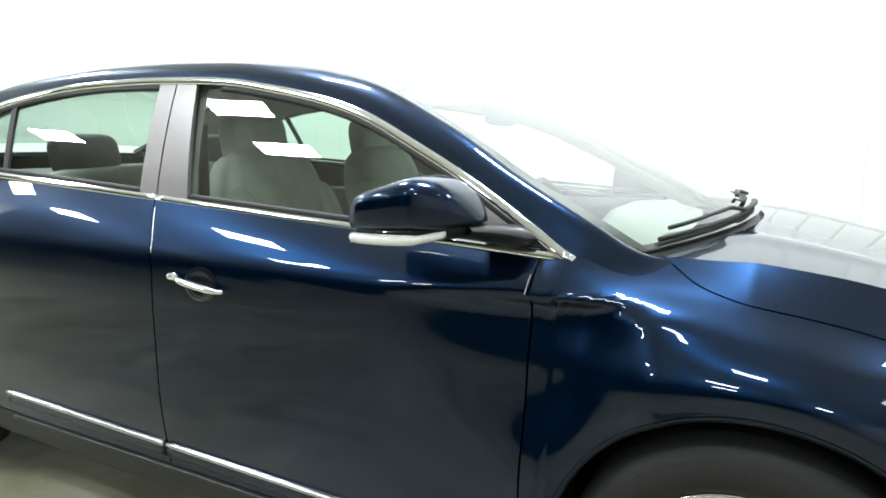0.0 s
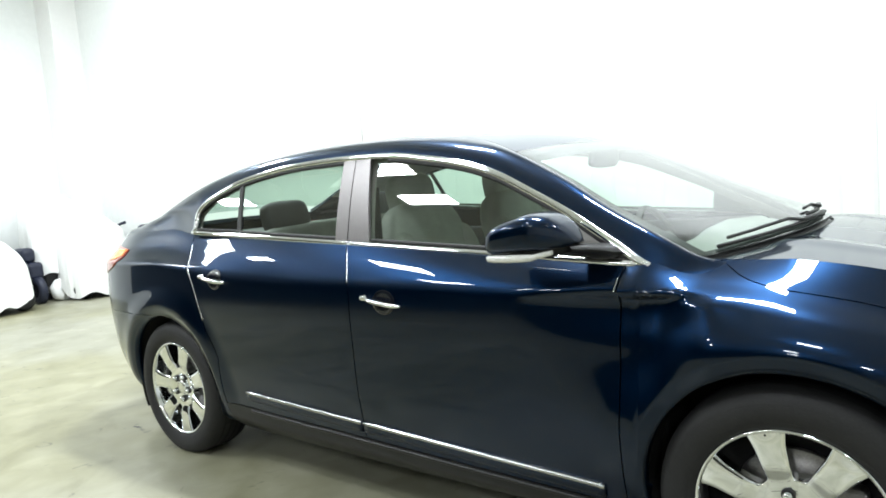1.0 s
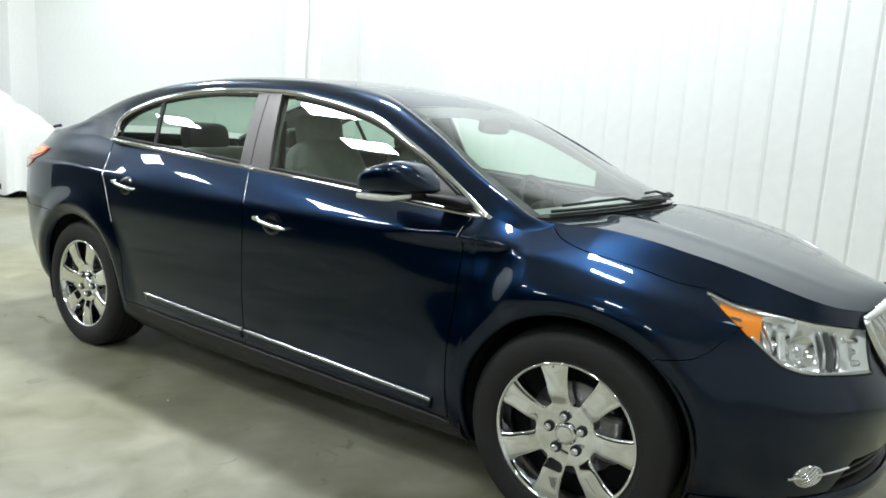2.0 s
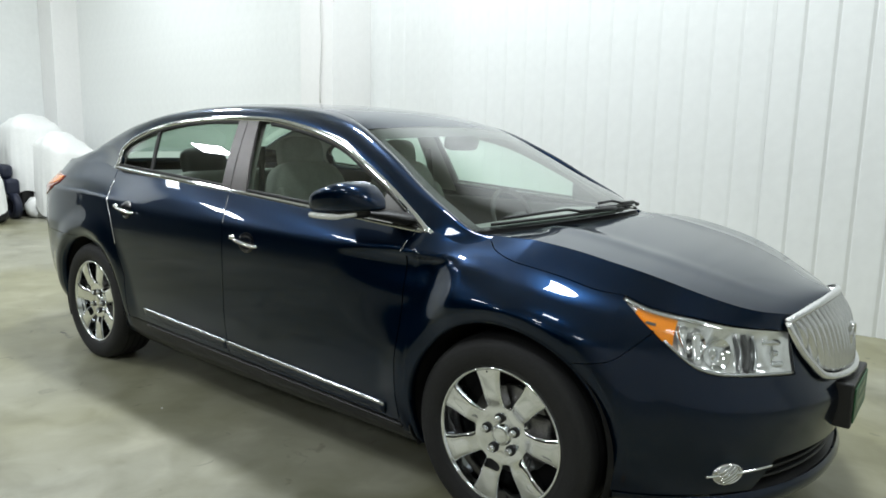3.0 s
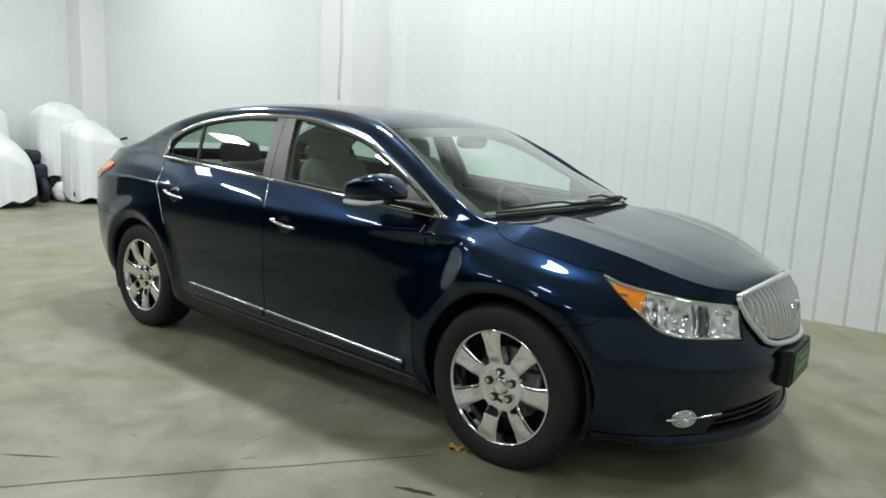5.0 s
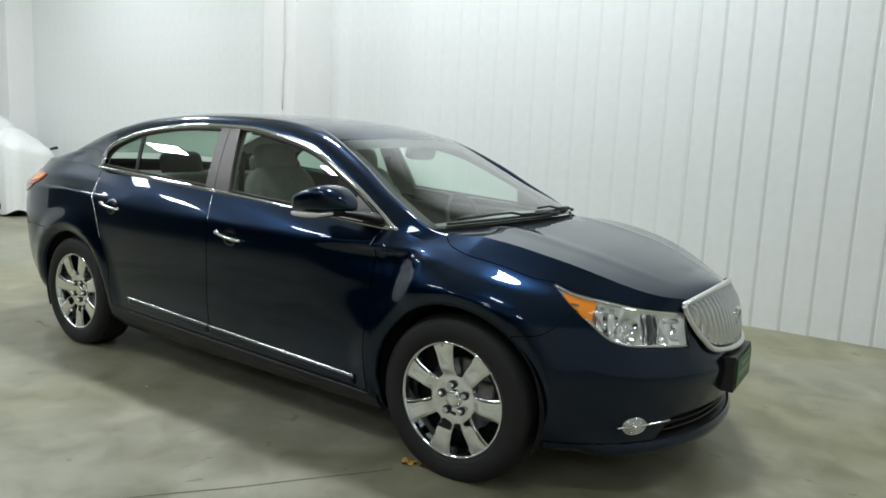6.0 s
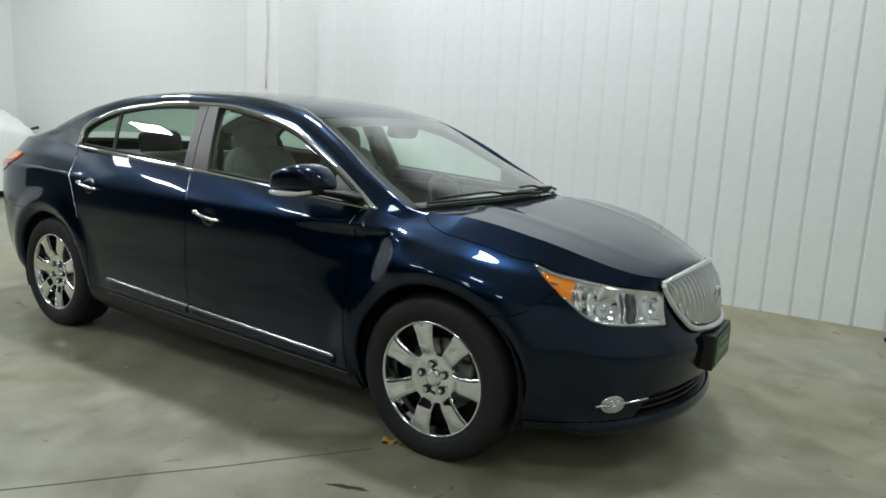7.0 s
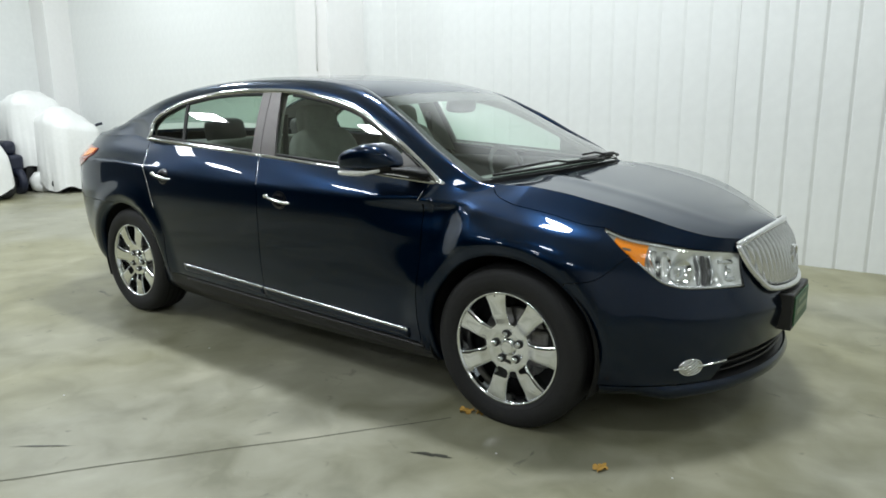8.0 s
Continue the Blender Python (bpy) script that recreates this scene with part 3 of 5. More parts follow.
        x = -1.97 + u * (rear_door_edge(zz) - 0.0025 + 1.97)
    n.grid(sided(skin(x, zz), side), 0.02)
    n.make("quarter_panel", PAINT, car)
    # arch lips and liners
    for sign, name in ((1, "front"), (-1, "rear")):
        n = Net()
        a = np.linspace(-0.42, np.pi + 0.42, 60)
        xx, zz = sign * WB + ARCH * np.cos(a), HUB + ARCH * np.sin(a)
        edge = skin(s_of_x(xx, zz), zz)
        deep = edge.copy()
        deep[:, 1] -= 0.03
        rim = edge.copy()
        rim[:, 0] += 0.010 * np.cos(a)
        rim[:, 2] += 0.010 * np.sin(a)
        rim = skin(s_of_x(rim[:, 0], rim[:, 2]), rim[:, 2], 0.002)
        n.grid(sided(np.stack([rim, skin(s_of_x(xx, zz), zz, 0.003), deep], 1), side))
        n.make("arch_lip", PAINT, car)
        n = Net()
        ring = np.stack([np.stack([sign * WB + (ARCH + 0.015) * np.cos(a), 0 * a + y, HUB + (ARCH + 0.015) * np.sin(a)], 1) for y in np.linspace(0.55, 0.885, 5)], 1)
        n.grid(sided(ring, side), outward=(0, 0, -1))
        cap = np.stack([np.stack([sign * WB + r * np.cos(a), 0 * a + 0.55, HUB + r * np.sin(a)], 1) for r in np.linspace(0.02, ARCH + 0.015, 5)], 1)
        n.grid(sided(cap, side), outward=(0, side, 0))
        n.make("wheel_liner", UNDER, car)
    return door, rear


DOORS = {side: build_flank(side) for side in (-1, 1)}


def build_front():
    n = Net()
    for side in (-1, 1):
        k = np.linspace(0, 1, 30)
        xa = 1.675 + (WB + ARCH - 1.675) * np.sin(k * np.pi / 2)
        za = HUB + np.sqrt(np.clip(ARCH ** 2 - (xa - WB) ** 2, 0, None))
        s = s_of_x(xa, za)
        n.grid(sided(columns(s, za, np.maximum(seam(s) - 0.003, za + 0.002), 24), side), 0.02)
        s = np.concatenate([np.linspace(s[-1], 1.774, 8), np.linspace(1.78, 2.140, 50), np.linspace(2.146, 2.4, 40)])
        high = np.where(s < 1.774, seam(s) - 0.003, np.where(s < 2.1405, lamp_low(s) - 0.003, grille_low(s)))
        low = np.where(s > 2.085, 0.338, np.where(s > 2.03, 0.24 + 0.098 * np.clip((s - 2.03) / 0.055, 0, 1), 0.24))
        n.grid(sided(columns(s, low, high, 36), side), 0.025)
        z = np.linspace(0.598, 0.752, 16)
        left = curve((0.58, 0.717, 0.755), (2.143, 2.143, 2.120))(z)
        right = curve((0.595, 0.61, 0.662, 0.716, 0.756), (2.206, 2.200, 2.172, 2.150, 2.128))(z)
        n.grid(sided(rows_between(z, left, np.maximum(right, left + 0.004), 8), side), 0.02)
    bumper = n.make("front_bumper", PAINT, car)
    # chin lip
    n = Net()
    for side in (-1, 1):
        s = np.concatenate([np.linspace(1.70, 1.83, 10), np.linspace(1.84, 2.4, 60)])
        u = np.linspace(0, 1, 9)
        z = 0.165 + 0.073 * u[None, :] + 0 * s[:, None]
        off = 0.004 + 0.026 * np.sin(np.pi * u)[None, :] * np.clip((s - 1.80) / 0.1, 0, 1)[:, None]
        n.grid(sided(skin(s[:, None] + 0 * z, z, off), side), 0.02)
    n.make("chin_lip", PAINT, bumper)
    # lower intake: recessed dark mesh
    n = Net()
    for side in (-1, 1):
        s = np.linspace(1.93, 2.4, 30)
        n.grid(sided(columns(s, 0 * s + 0.18, 0 * s + 0.38, 10, -0.030 - 0.025 * ease(s, 1.95, 2.03)[:, None]), side))
    n.make("lower_intake", BLACK, bumper, "black lower air intake")
    n = Net()
    for side in (-1, 1):
        s = np.linspace(1.93, 2.4, 30)
        n.grid(sided(np.stack([skin(s, 0 * s + 0.230, off) for off in (0.006, -0.03, -0.075)], 1), side), 0.006, outward=(0, 0, 1))
    n.make("intake_shelf", BLACK, bumper)
    for z in (0.262, 0.292, 0.320):
        s = np.linspace(2.07, 2.4, 30)
        half = skin(s, 0 * s + z, -0.03)
        path = np.concatenate([sided(half, -1), sided(half, 1)[::-1][1:]])
        out = skin(s, 0 * s + z, 1.0) - skin(s, 0 * s + z)
        nrm = np.concatenate([sided(out, -1), sided(out, 1)[::-1][1:]])
        sweep(path, 0.009, 0.012, nrm, "intake_slat", BLACK, bumper)
    # fog lamps with their chrome spears
    for side in (-1, 1):
        n = Net()
        a, r = np.linspace(0, 2 * np.pi, 29), np.linspace(0, 1, 7)
        rr, aa = np.meshgrid(r, a, indexing="ij")
        n.grid(sided(skin(1.957 + 0.034 * rr * np.cos(aa), 0.309 + 0.032 * rr * np.sin(aa), 0.004 + 0.010 * (1 - rr ** 2)), side), outward=(1, side, 0))
        fog = n.make("fog_lamp", SATIN, bumper, "round clear fog lamp")
        n = Net()
        ring = np.stack([skin(1.957 + q * np.cos(a), 0.311 + w * np.sin(a), o) for q, w, o in ((0.032, 0.030, 0.004), (0.034, 0.032, 0.008), (0.036, 0.034, 0.007), (0.037, 0.036, 0.0))], 0)
        n.grid(sided(ring, side), outward=(1, side, 0))
        n.make("fog_ring", CHROME, fog)
        s = np.linspace(1.905, 2.07, 34)
        z = 0.3125 + 0.075 * (s - 1.957)
        sweep(sided(skin(s, z, 0.004), side), 0.008, 0.007, sided(skin(s, z, 1.0) - skin(s, z), side), "fog_spear", CHROME, fog)
        for k in (-2, -1, 0, 1, 2):
            g = np.linspace(-1, 1, 10) * math.sqrt(1 - (k / 3.2) ** 2)
            s, z = 1.957 + 0.021 * g + 0.005 * k, 0.311 + 0.020 * g - 0.009 * k
            sweep(sided(skin(s, z, 0.004 + 0.009 * (1 - g ** 2 - (k / 3.2) ** 2).clip(0)), side), 0.007, 0.004, sided(skin(s, z, 1.0) - skin(s, z), side), "fog_flute", CHROME, fog)
    return bumper


build_front()


def build_headlamp(side):
    lamp_s = np.linspace(1.686, 2.138, 56)
    body = Net()
    u = np.linspace(0, 1, 20)
    low, high = lamp_low(lamp_s), lamp_high(lamp_s)
    z = low[:, None] + (high - low)[:, None] * u
    deep = np.sin(np.pi * np.clip((lamp_s - 1.686) / 0.452, 0, 1)) ** 0.5
    bowl = -0.006 - 0.050 * (np.sin(np.pi * u) ** 0.7)[None, :] * deep[:, None] * (0.75 + 0.25 * np.sin(75 * lamp_s))[:, None]
    body.grid(sided(skin(lamp_s[:, None] + 0 * z, z, bowl), side), outward=(1, side, 0))
    head = body.make("headlamp", REFLECTOR, car, "clear headlamp unit with amber side marker")
    lens = Net()
    edge = np.minimum(1, np.minimum(u, 1 - u) * 8)[None, :]
    lens.grid(sided(skin(lamp_s[:, None] + 0 * z, z, 0.001 + 0.005 * edge), side), outward=(1, side, 0))
    glass = lens.make("headlamp_lens", LENS, head, "clear polycarbonate lens")
    glass.visible_shadow = False
    # amber marker
    s = np.linspace(1.722, 1.822, 18)
    lo, hi = lamp_low(s) + 0.004, lamp_high(s) - 0.010
    amber = Net()
    amber.grid(sided(columns(s, lo, np.maximum(hi, lo + 0.004), 10, -0.008), side), 0.02, outward=(1, side, 0))
    amber.make("turn_signal", AMBER, head, "amber turn signal")
    s = np.linspace(1.752, 1.776, 6)
    dash = Net()
    dash.grid(sided(columns(s, 0 * s + 0.768 - 0.3 * (s - 1.752), 0 * s + 0.774 - 0.3 * (s - 1.752), 3, -0.006), side), 0.004, outward=(1, side, 0))
    dash.make("marker_bulb", TRIM, head)
    # projector and its cowl, fluted reflectors, dividers
    a, q = np.linspace(0, 2 * np.pi, 33), np.linspace(0, 1, 9)
    qq, aa = np.meshgrid(q, a, indexing="ij")
    for cs, cz, r, wide, name in ((1.878, 0.705, 0.038, 0.70, "dipped_beam_bowl"), (1.935, 0.680, 0.044, 0.80, "projector_bowl"), (2.062, 0.668, 0.042, 0.85, "main_beam_bowl")):
        ring = Net()
        dish = -0.020 - 0.030 * (1 - qq ** 2) + 0.020 * np.exp(-(qq / 0.35) ** 2)
        ring.grid(sided(skin(cs + r * wide * qq * np.cos(aa), cz + r * qq * np.sin(aa), dish), side), outward=(1, side, 0))
        ring.make(name, CHROME, head)
    for k in range(2):
        s0 = 1.852 + 0.034 * k
        zz = np.linspace(float(lamp_low(s0)) + 0.014, float(lamp_high(s0)) - 0.012, 10)
        sweep(sided(skin(s0 + 0.10 * (0.70 - zz), zz, -0.030), side), 0.026, 0.008, sided(skin(0 * zz + s0, zz, 1.0) - skin(0 * zz + s0, zz), side), "reflector_flute", REFLECTOR, head)
    for k in (0, 1, 2):
        s = np.linspace(2.085 - 0.012 * k, 2.130, 12)
        z0 = lamp_low(s) + 0.014 + (lamp_high(s) - lamp_low(s) - 0.026) * (k + 0.5) / 3
        sweep(sided(skin(s, z0, -0.024 - 0.006 * (k % 2)), side), 0.022, 0.006, sided(skin(s, z0, 1.0) - skin(s, z0), side), "reflector_step", CHROME, head)
    for s0, mat, w in ((2.000, TRIM, 0.016), (2.022, SATIN, 0.012), (1.978, SATIN, 0.010), (1.842, CHROME, 0.008)):
        zz = np.linspace(float(lamp_low(s0)) + 0.012, float(lamp_high(s0)) - 0.014, 14)
        ss = s0 + 0.014 * np.sin((zz - 0.61) * 28)
        sweep(sided(skin(ss, zz, -0.022), side), w, 0.014, sided(skin(ss, zz, 1.0) - skin(ss, zz), side), "lamp_divider", mat, head)
    # chrome brow along the upper edge and silver rim below
    s = np.linspace(1.69, 1.90, 24)
    sweep(sided(skin(s, lamp_high(s) - 0.006, -0.006), side), 0.012, 0.006, sided(skin(s, lamp_high(s), 1.0) - skin(s, lamp_high(s)), side), "lamp_brow", CHROME, head)
    s = np.linspace(1.80, 2.137, 40)
    sweep(sided(skin(s, lamp_low(s) + 0.005, -0.004), side), 0.010, 0.005, sided(skin(s, lamp_low(s), 1.0) - skin(s, lamp_low(s)), side), "lamp_rim", SATIN, head)


for side in (-1, 1):
    build_headlamp(side)


def grille_x(y, z):
    """The grille's face bulges ahead of the bumper skin."""
    return 2.262 - 0.78 * np.abs(y) ** 2.0 + 0.05 * np.clip((0.74 - z) / 0.2, 0, 1) - 0.034 * np.clip((z - 0.73) / 0.07, 0, 1)


def grille_edge(y):
    """Lower edge height of the grille opening over half width."""
    return curve((0.0, 0.12, 0.20, 0.255, 0.295, 0.334, 0.362), (0.551, 0.553, 0.558, 0.572, 0.610, 0.662, 0.724))(np.abs(y))


def build_grille():
    y = np.linspace(-0.36, 0.36, 73)
    top = 0.750 + 0.052 * (1 - (y / 0.36) ** 2)
    back = Net()
    u = np.linspace(0, 1, 14)
    low = grille_edge(y)
    z = low[:, None] + (top - low)[:, None] * u
    yy = y[:, None] + 0 * z
    back.grid(np.stack([grille_x(yy, z) - 0.045, yy, z], -1), outward=(1, 0, 0))
    grille = back.make("grille", BLACK, car, "waterfall radiator grille with vertical chrome bars")
    # surround
    loop = [(yy_, float(t)) for yy_, t in zip(y, top)] + [(yy_, float(v)) for yy_, v in zip(y[::-1], low[::-1])]
    loop.append(loop[0])
    pts = np.array([(float(grille_x(a, b)) + 0.004, a, b) for a, b in loop])
    dense = np.concatenate([np.linspace(p, q, 3)[:-1] for p, q in zip(pts[:-1], pts[1:])] + [pts[-1:]])
    sweep(dense, 0.025, 0.012, np.tile((1.0, 0, 0.25), (len(dense), 1)), "grille_surround", BARMETAL, grille, "chrome grille surround")
    for k in range(-11, 12):
        y0 = k * 0.0295
        zl = float(grille_edge(y0)) + 0.012
        zt = 0.746 + 0.052 * (1 - (y0 / 0.36) ** 2)
        if zt - zl < 0.03:
            continue
        zz = np.linspace(zl, zt, 18)
        lean = y0 * (1 - 0.10 * (0.74 - zz) / 0.2)
        bow = 0.012 * np.sin(np.pi * (zz - zl) / (zt - zl))
        path = np.stack([grille_x(lean, zz) - 0.020 + bow, lean, zz], 1)
        sweep(path, 0.015, 0.026, np.tile((1.0, 0.0, 0.2), (18, 1)), "grille_bar", BARMETAL, grille)
    # round badge, plain
    v, f = lathe([(0.0, 0.0001), (0.002, 0.028), (0.003, 0.034)], 28, "x")
    badge = make("badge", [(a + float(grille_x(0, 0.66)) + 0.014, b, c + 0.672) for a, b, c in v], f, PIANO, grille, "round dark badge with chrome ring", True)
    v, f = lathe([(-0.01, 0.045), (0.003, 0.044), (0.007, 0.040), (0.003, 0.034), (-0.004, 0.033)], 28, "x")
    make("badge_ring", [(a + float(grille_x(0, 0.66)) + 0.014, b, c + 0.665) for a, b, c in v], f, CHROME, badge, "", True)


build_grille()


def hood_width(x):
    return np.interp(x, TAB[SG >= 1.2, -1, 0], TAB[SG >= 1.2, -1, 1])


def hood_height(x, b):
    edge = np.interp(x, TAB[SG >= 1.2, -1, 0], TAB[SG >= 1.2, -1, 2])
    crown = curve((1.2, 1.42, 1.6, 1.8, 2.0, 2.22), (0.034, 0.026, 0.016, 0.022, 0.040, 0.052))(x)
    crease = 0.006 * np.exp(-((np.abs(b) - 0.62) / 0.08) ** 2) * np.clip((2.15 - x) / 0.6, 0, 1)
    return edge + crown * (1 - np.abs(b) ** 2.2) + crease


def build_hood():
    n = Net()
    g = np.sin(np.linspace(0, 1, 60) * np.pi / 2)
    b = np.linspace(-1, 1, 61)
    gg, bb = np.meshgrid(g, b, indexing="ij")
    start = 1.225 + 0.175 * (1 - bb ** 2)
    x = start + gg * (2.2195 - start)
    y = bb * (hood_width(x) - 0.004)
    n.grid(np.stack([x, y, hood_height(x, bb)], -1), 0.02, outward=(0, 0, 1))
    for side in (-1, 1):
        s = np.linspace(1.218, 1.684, 60)
        n.grid(sided(columns(s, np.minimum(shut(s) + 0.0012, top_line(s) - 0.001), top_line(s), 14), side), 0.02)
        s = np.linspace(1.684, 2.140, 50)
        n.grid(sided(columns(s, lamp_high(s) + 0.003, np.maximum(top_line(s), lamp_high(s) + 0.006), 8), side), 0.015)
    hood = n.make("hood", PAINT, car)
    return hood


build_hood()

# ---- cabin ----
WINDOW_BELT = (1.041, -0.066)


def belt(x):
    return WINDOW_BELT[0] + WINDOW_BELT[1] * np.asarray(x, float)


def pane_y(x, z):
    """Half width of the side glass and its frames."""
    d = np.asarray(z, float) - belt(x)
    return 0.82 - 0.372 * d - 0.29 * d * np.abs(d)


OUT_X = (1.065, 0.963, 0.805, 0.65, 0.472, 0.303, 0.131, -0.03, -0.256, -0.466, -0.70, -0.955, -1.12, -1.19, -1.232, -1.238)
OUT_Z = (0.973, 1.034, 1.127, 1.205, 1.286, 1.334, 1.366, 1.389, 1.399, 1.399, 1.387, 1.350, 1.297, 1.262, 1.212, 1.124)
IN = [(1.18, 0.726, 0.981), (1.08, 0.730, 1.037), (0.90, 0.688, 1.128), (0.72, 0.638, 1.231), (0.50, 0.586, 1.345), (0.33, 0.543, 1.406), (0.14, 0.533, 1.439), (-0.05, 0.528, 1.457),
      (-0.26, 0.525, 1.466), (-0.47, 0.525, 1.468), (-0.72, 0.526, 1.460), (-1.04, 0.531, 1.431), (-1.26, 0.541, 1.393), (-1.40, 0.551, 1.358), (-1.54, 0.563, 1.313), (-1.69, 0.577, 1.256)]
TAIL_OUT = (-1.45, -1.66, -1.88)
TAIL_IN = [(-1.82, 0.590, 1.205), (-1.92, 0.602, 1.172), (-2.00, 0.612, 1.147)]


def smooth_path(points, n):
    """Catmull-Rom through the points, n samples a span."""
    p = np.asarray(points, float)
    p = np.concatenate([[2 * p[0] - p[1]], p, [2 * p[-1] - p[-2]]])
    out = []
    for i in range(1, len(p) - 2):
        for t in np.linspace(0, 1, n, endpoint=False):
            out.append(0.5 * (2 * p[i] + (p[i + 1] - p[i - 1]) * t + (2 * p[i - 1] - 5 * p[i] + 4 * p[i + 1] - p[i + 2]) * t * t + (3 * p[i] - p[i - 1] - 3 * p[i + 1] + p[i + 2]) * t ** 3))
    out.append(p[-2])
    return np.array(out)


SPAN = 5
OUTER = smooth_path([(1.20, 0.79, 0.918)] + [(x, float(pane_y(x, z)), z) for x, z in zip(OUT_X, OUT_Z)] + [tuple(top_points(np.array([x]))[0]) for x in TAIL_OUT], SPAN)
INNER = smooth_path([(1.275, 0.684, 0.958)] + IN + TAIL_IN, SPAN)

OUTER[:SPAN] = skin(OUTER[:SPAN, 0], OUTER[:SPAN, 2], -0.004)


def frame_strip(outer, inner, cols=14):
    t = np.linspace(0, 1, cols)[None, :, None]
    reach = np.linalg.norm(inner - outer, axis=1)[:, None]
    up = np.array([0, -0.44, 0.9])
    flat = np.array([0, 0.99, -0.14])
    k = np.arange(len(outer))
    bulge = 0.40 * np.interp(k, (0, SPAN, 3.5 * SPAN), (0.0, 0.35, 1))[:, None]
    # the windscreen pillar stands proud of the glass
    pillar = np.interp(k, (4 * SPAN, 6 * SPAN), (1, 0))[:, None]
    flat = pillar * np.array([0.20, 0.72, 0.62]) + (1 - pillar) * flat
    c1, c2 = outer + (inner - outer) / 3 * (1 - bulge / 0.40) + up * reach * bulge, inner - (inner - outer) / 3 * (1 - bulge / 0.40) + flat * reach * bulge
    o, i_, c1, c2 = outer[:, None], inner[:, None], c1[:, None], c2[:, None]
    return o * (1 - t) ** 3 + 3 * c1 * t * (1 - t) ** 2 + 3 * c2 * t * t * (1 - t) + i_ * t ** 3


def cross_rows(edge, crown, bow, cols=41):
    """Rows across the car between an edge line and its mirror image."""
    b = np.linspace(-1, 1, cols)[None, :]
    x = edge[:, 0:1] + bow[:, None] * (1 - np.abs(b) ** 2.2)
    y = edge[:, 1:2] * b
    z = edge[:, 2:3] + crown[:, None] * (1 - b ** 2)
    return np.stack([x + 0 * b, y, z + 0 * b], -1)


I_FOOT, I_HEAD, I_REAR, I_DECK = SPAN, 5 * SPAN, 12 * SPAN, 18 * SPAN


def bow_of(i):
    return np.interp(i, (I_FOOT, I_HEAD, 8 * SPAN, 11 * SPAN, I_REAR, I_DECK), (0.21, 0.075, 0.0, 0.0, -0.04, -0.17))


def crown_of(i):
    return np.interp(i, (I_FOOT, I_HEAD, 9 * SPAN, I_REAR, I_DECK), (0.034, 0.028, 0.024, 0.024, 0.022))


def build_cabin():
    # pillars and rails: one side frame on each flank
    for side in (-1, 1):
        n = Net()
        n.grid(sided(frame_strip(OUTER, INNER), side), 0.02)
        n.make("side_frame", PAINT, car)
    idx = np.arange(I_HEAD, I_REAR + 1)
    edge = INNER[idx] - np.array([0, 0.003, 0])
    n = Net()
    n.grid(cross_rows(edge, crown_of(idx), bow_of(idx)), 0.02, outward=(0, 0, 1))
    n.make("roof", PAINT, car)
    n = Net()
    lin = cross_rows(edge, crown_of(idx), bow_of(idx))
    lin[..., 2] -= 0.035
    n.grid(lin, outward=(0, 0, -1))
    n.make("headliner", LINER, car)
    idx = np.arange(I_FOOT, I_HEAD + 1)
    edge = INNER[idx] - np.array([0, 0.004, 0])
    screen = cross_rows(edge, crown_of(idx), bow_of(idx))
    n = Net()
    n.grid(screen, outward=(1, 0, 1))
    ws = n.make("windscreen", WINDSCREEN, car, "clear tinted windscreen")
    ws.visible_shadow = False
    # black ceramic band round the windscreen
    n = Net()
    for part_rows in (screen[:2], screen[-3:]):
        n.grid(part_rows - np.array([0.003, 0, 0.004]), outward=(1, 0, 1))
    for cols in (slice(0, 2), slice(-2, None)):
        n.grid(screen[:, cols] - np.array([0.003, 0, 0.004]), outward=(1, 0, 1))
    n.make("screen_band", SEAL, ws)
    idx = np.arange(I_REAR, I_DECK + 1)
    edge = INNER[idx] - np.array([0, 0.004, 0])
    n = Net()
    n.grid(cross_rows(edge, crown_of(idx), bow_of(idx)), outward=(-1, 0, 1))
    rw = n.make("rear_window", GLASS, car, "tinted rear window")
    rw.visible_shadow = False
    # trunk lid
    n = Net()
    a = np.linspace(0, 1, 30)
    s = -1.86 - 0.64 * np.sin(a * np.pi / 2)
    e = top_points(s)
    rows = cross_rows(e, 0.022 * (1 - a * 0.6), 0 * a)
    for i, q in enumerate(a):
        rows[i, :, 0] += -0.10 * (1 - q) * (1 - np.linspace(-1, 1, 41) ** 2)
    n.grid(rows, 0.02, outward=(0, 0, 1))
    n.make("trunk_lid", PAINT, car)
    # cowl panel between hood and windscreen
    n = Net()
    b = np.linspace(-1, 1, 41)
    front = np.stack([1.225 + 0.175 * (1 - b ** 2) + 0.02, b * 0.685, hood_height(1.225 + 0.175 * (1 - b ** 2), b) - 0.018], 1)
    back = cross_rows(INNER[I_FOOT:I_FOOT + 1], crown_of(np.array([I_FOOT])), bow_of(np.array([I_FOOT])))[0] + np.array([-0.03, 0, 0.004])
    mid = (front + back) / 2 - np.array([0, 0, 0.012])
    n.grid(np.stack([front, mid, back], 0), outward=(0, 0, 1))
    n.make("cowl", BLACK, car)


build_cabin()

GLASS_TOP = curve(OUT_X[::-1], OUT_Z[::-1])


def pane_points(x, z, off=0.0):
    return np.stack([x, pane_y(x, z) + off, z + 0 * x], -1)


def pane_grid(x, low, high, rows=16, off=0.0):
    u = np.linspace(0, 1, rows)
    z = low[:, None] + (high - low)[:, None] * u
    return pane_points(x[:, None] + 0 * z, z, off)


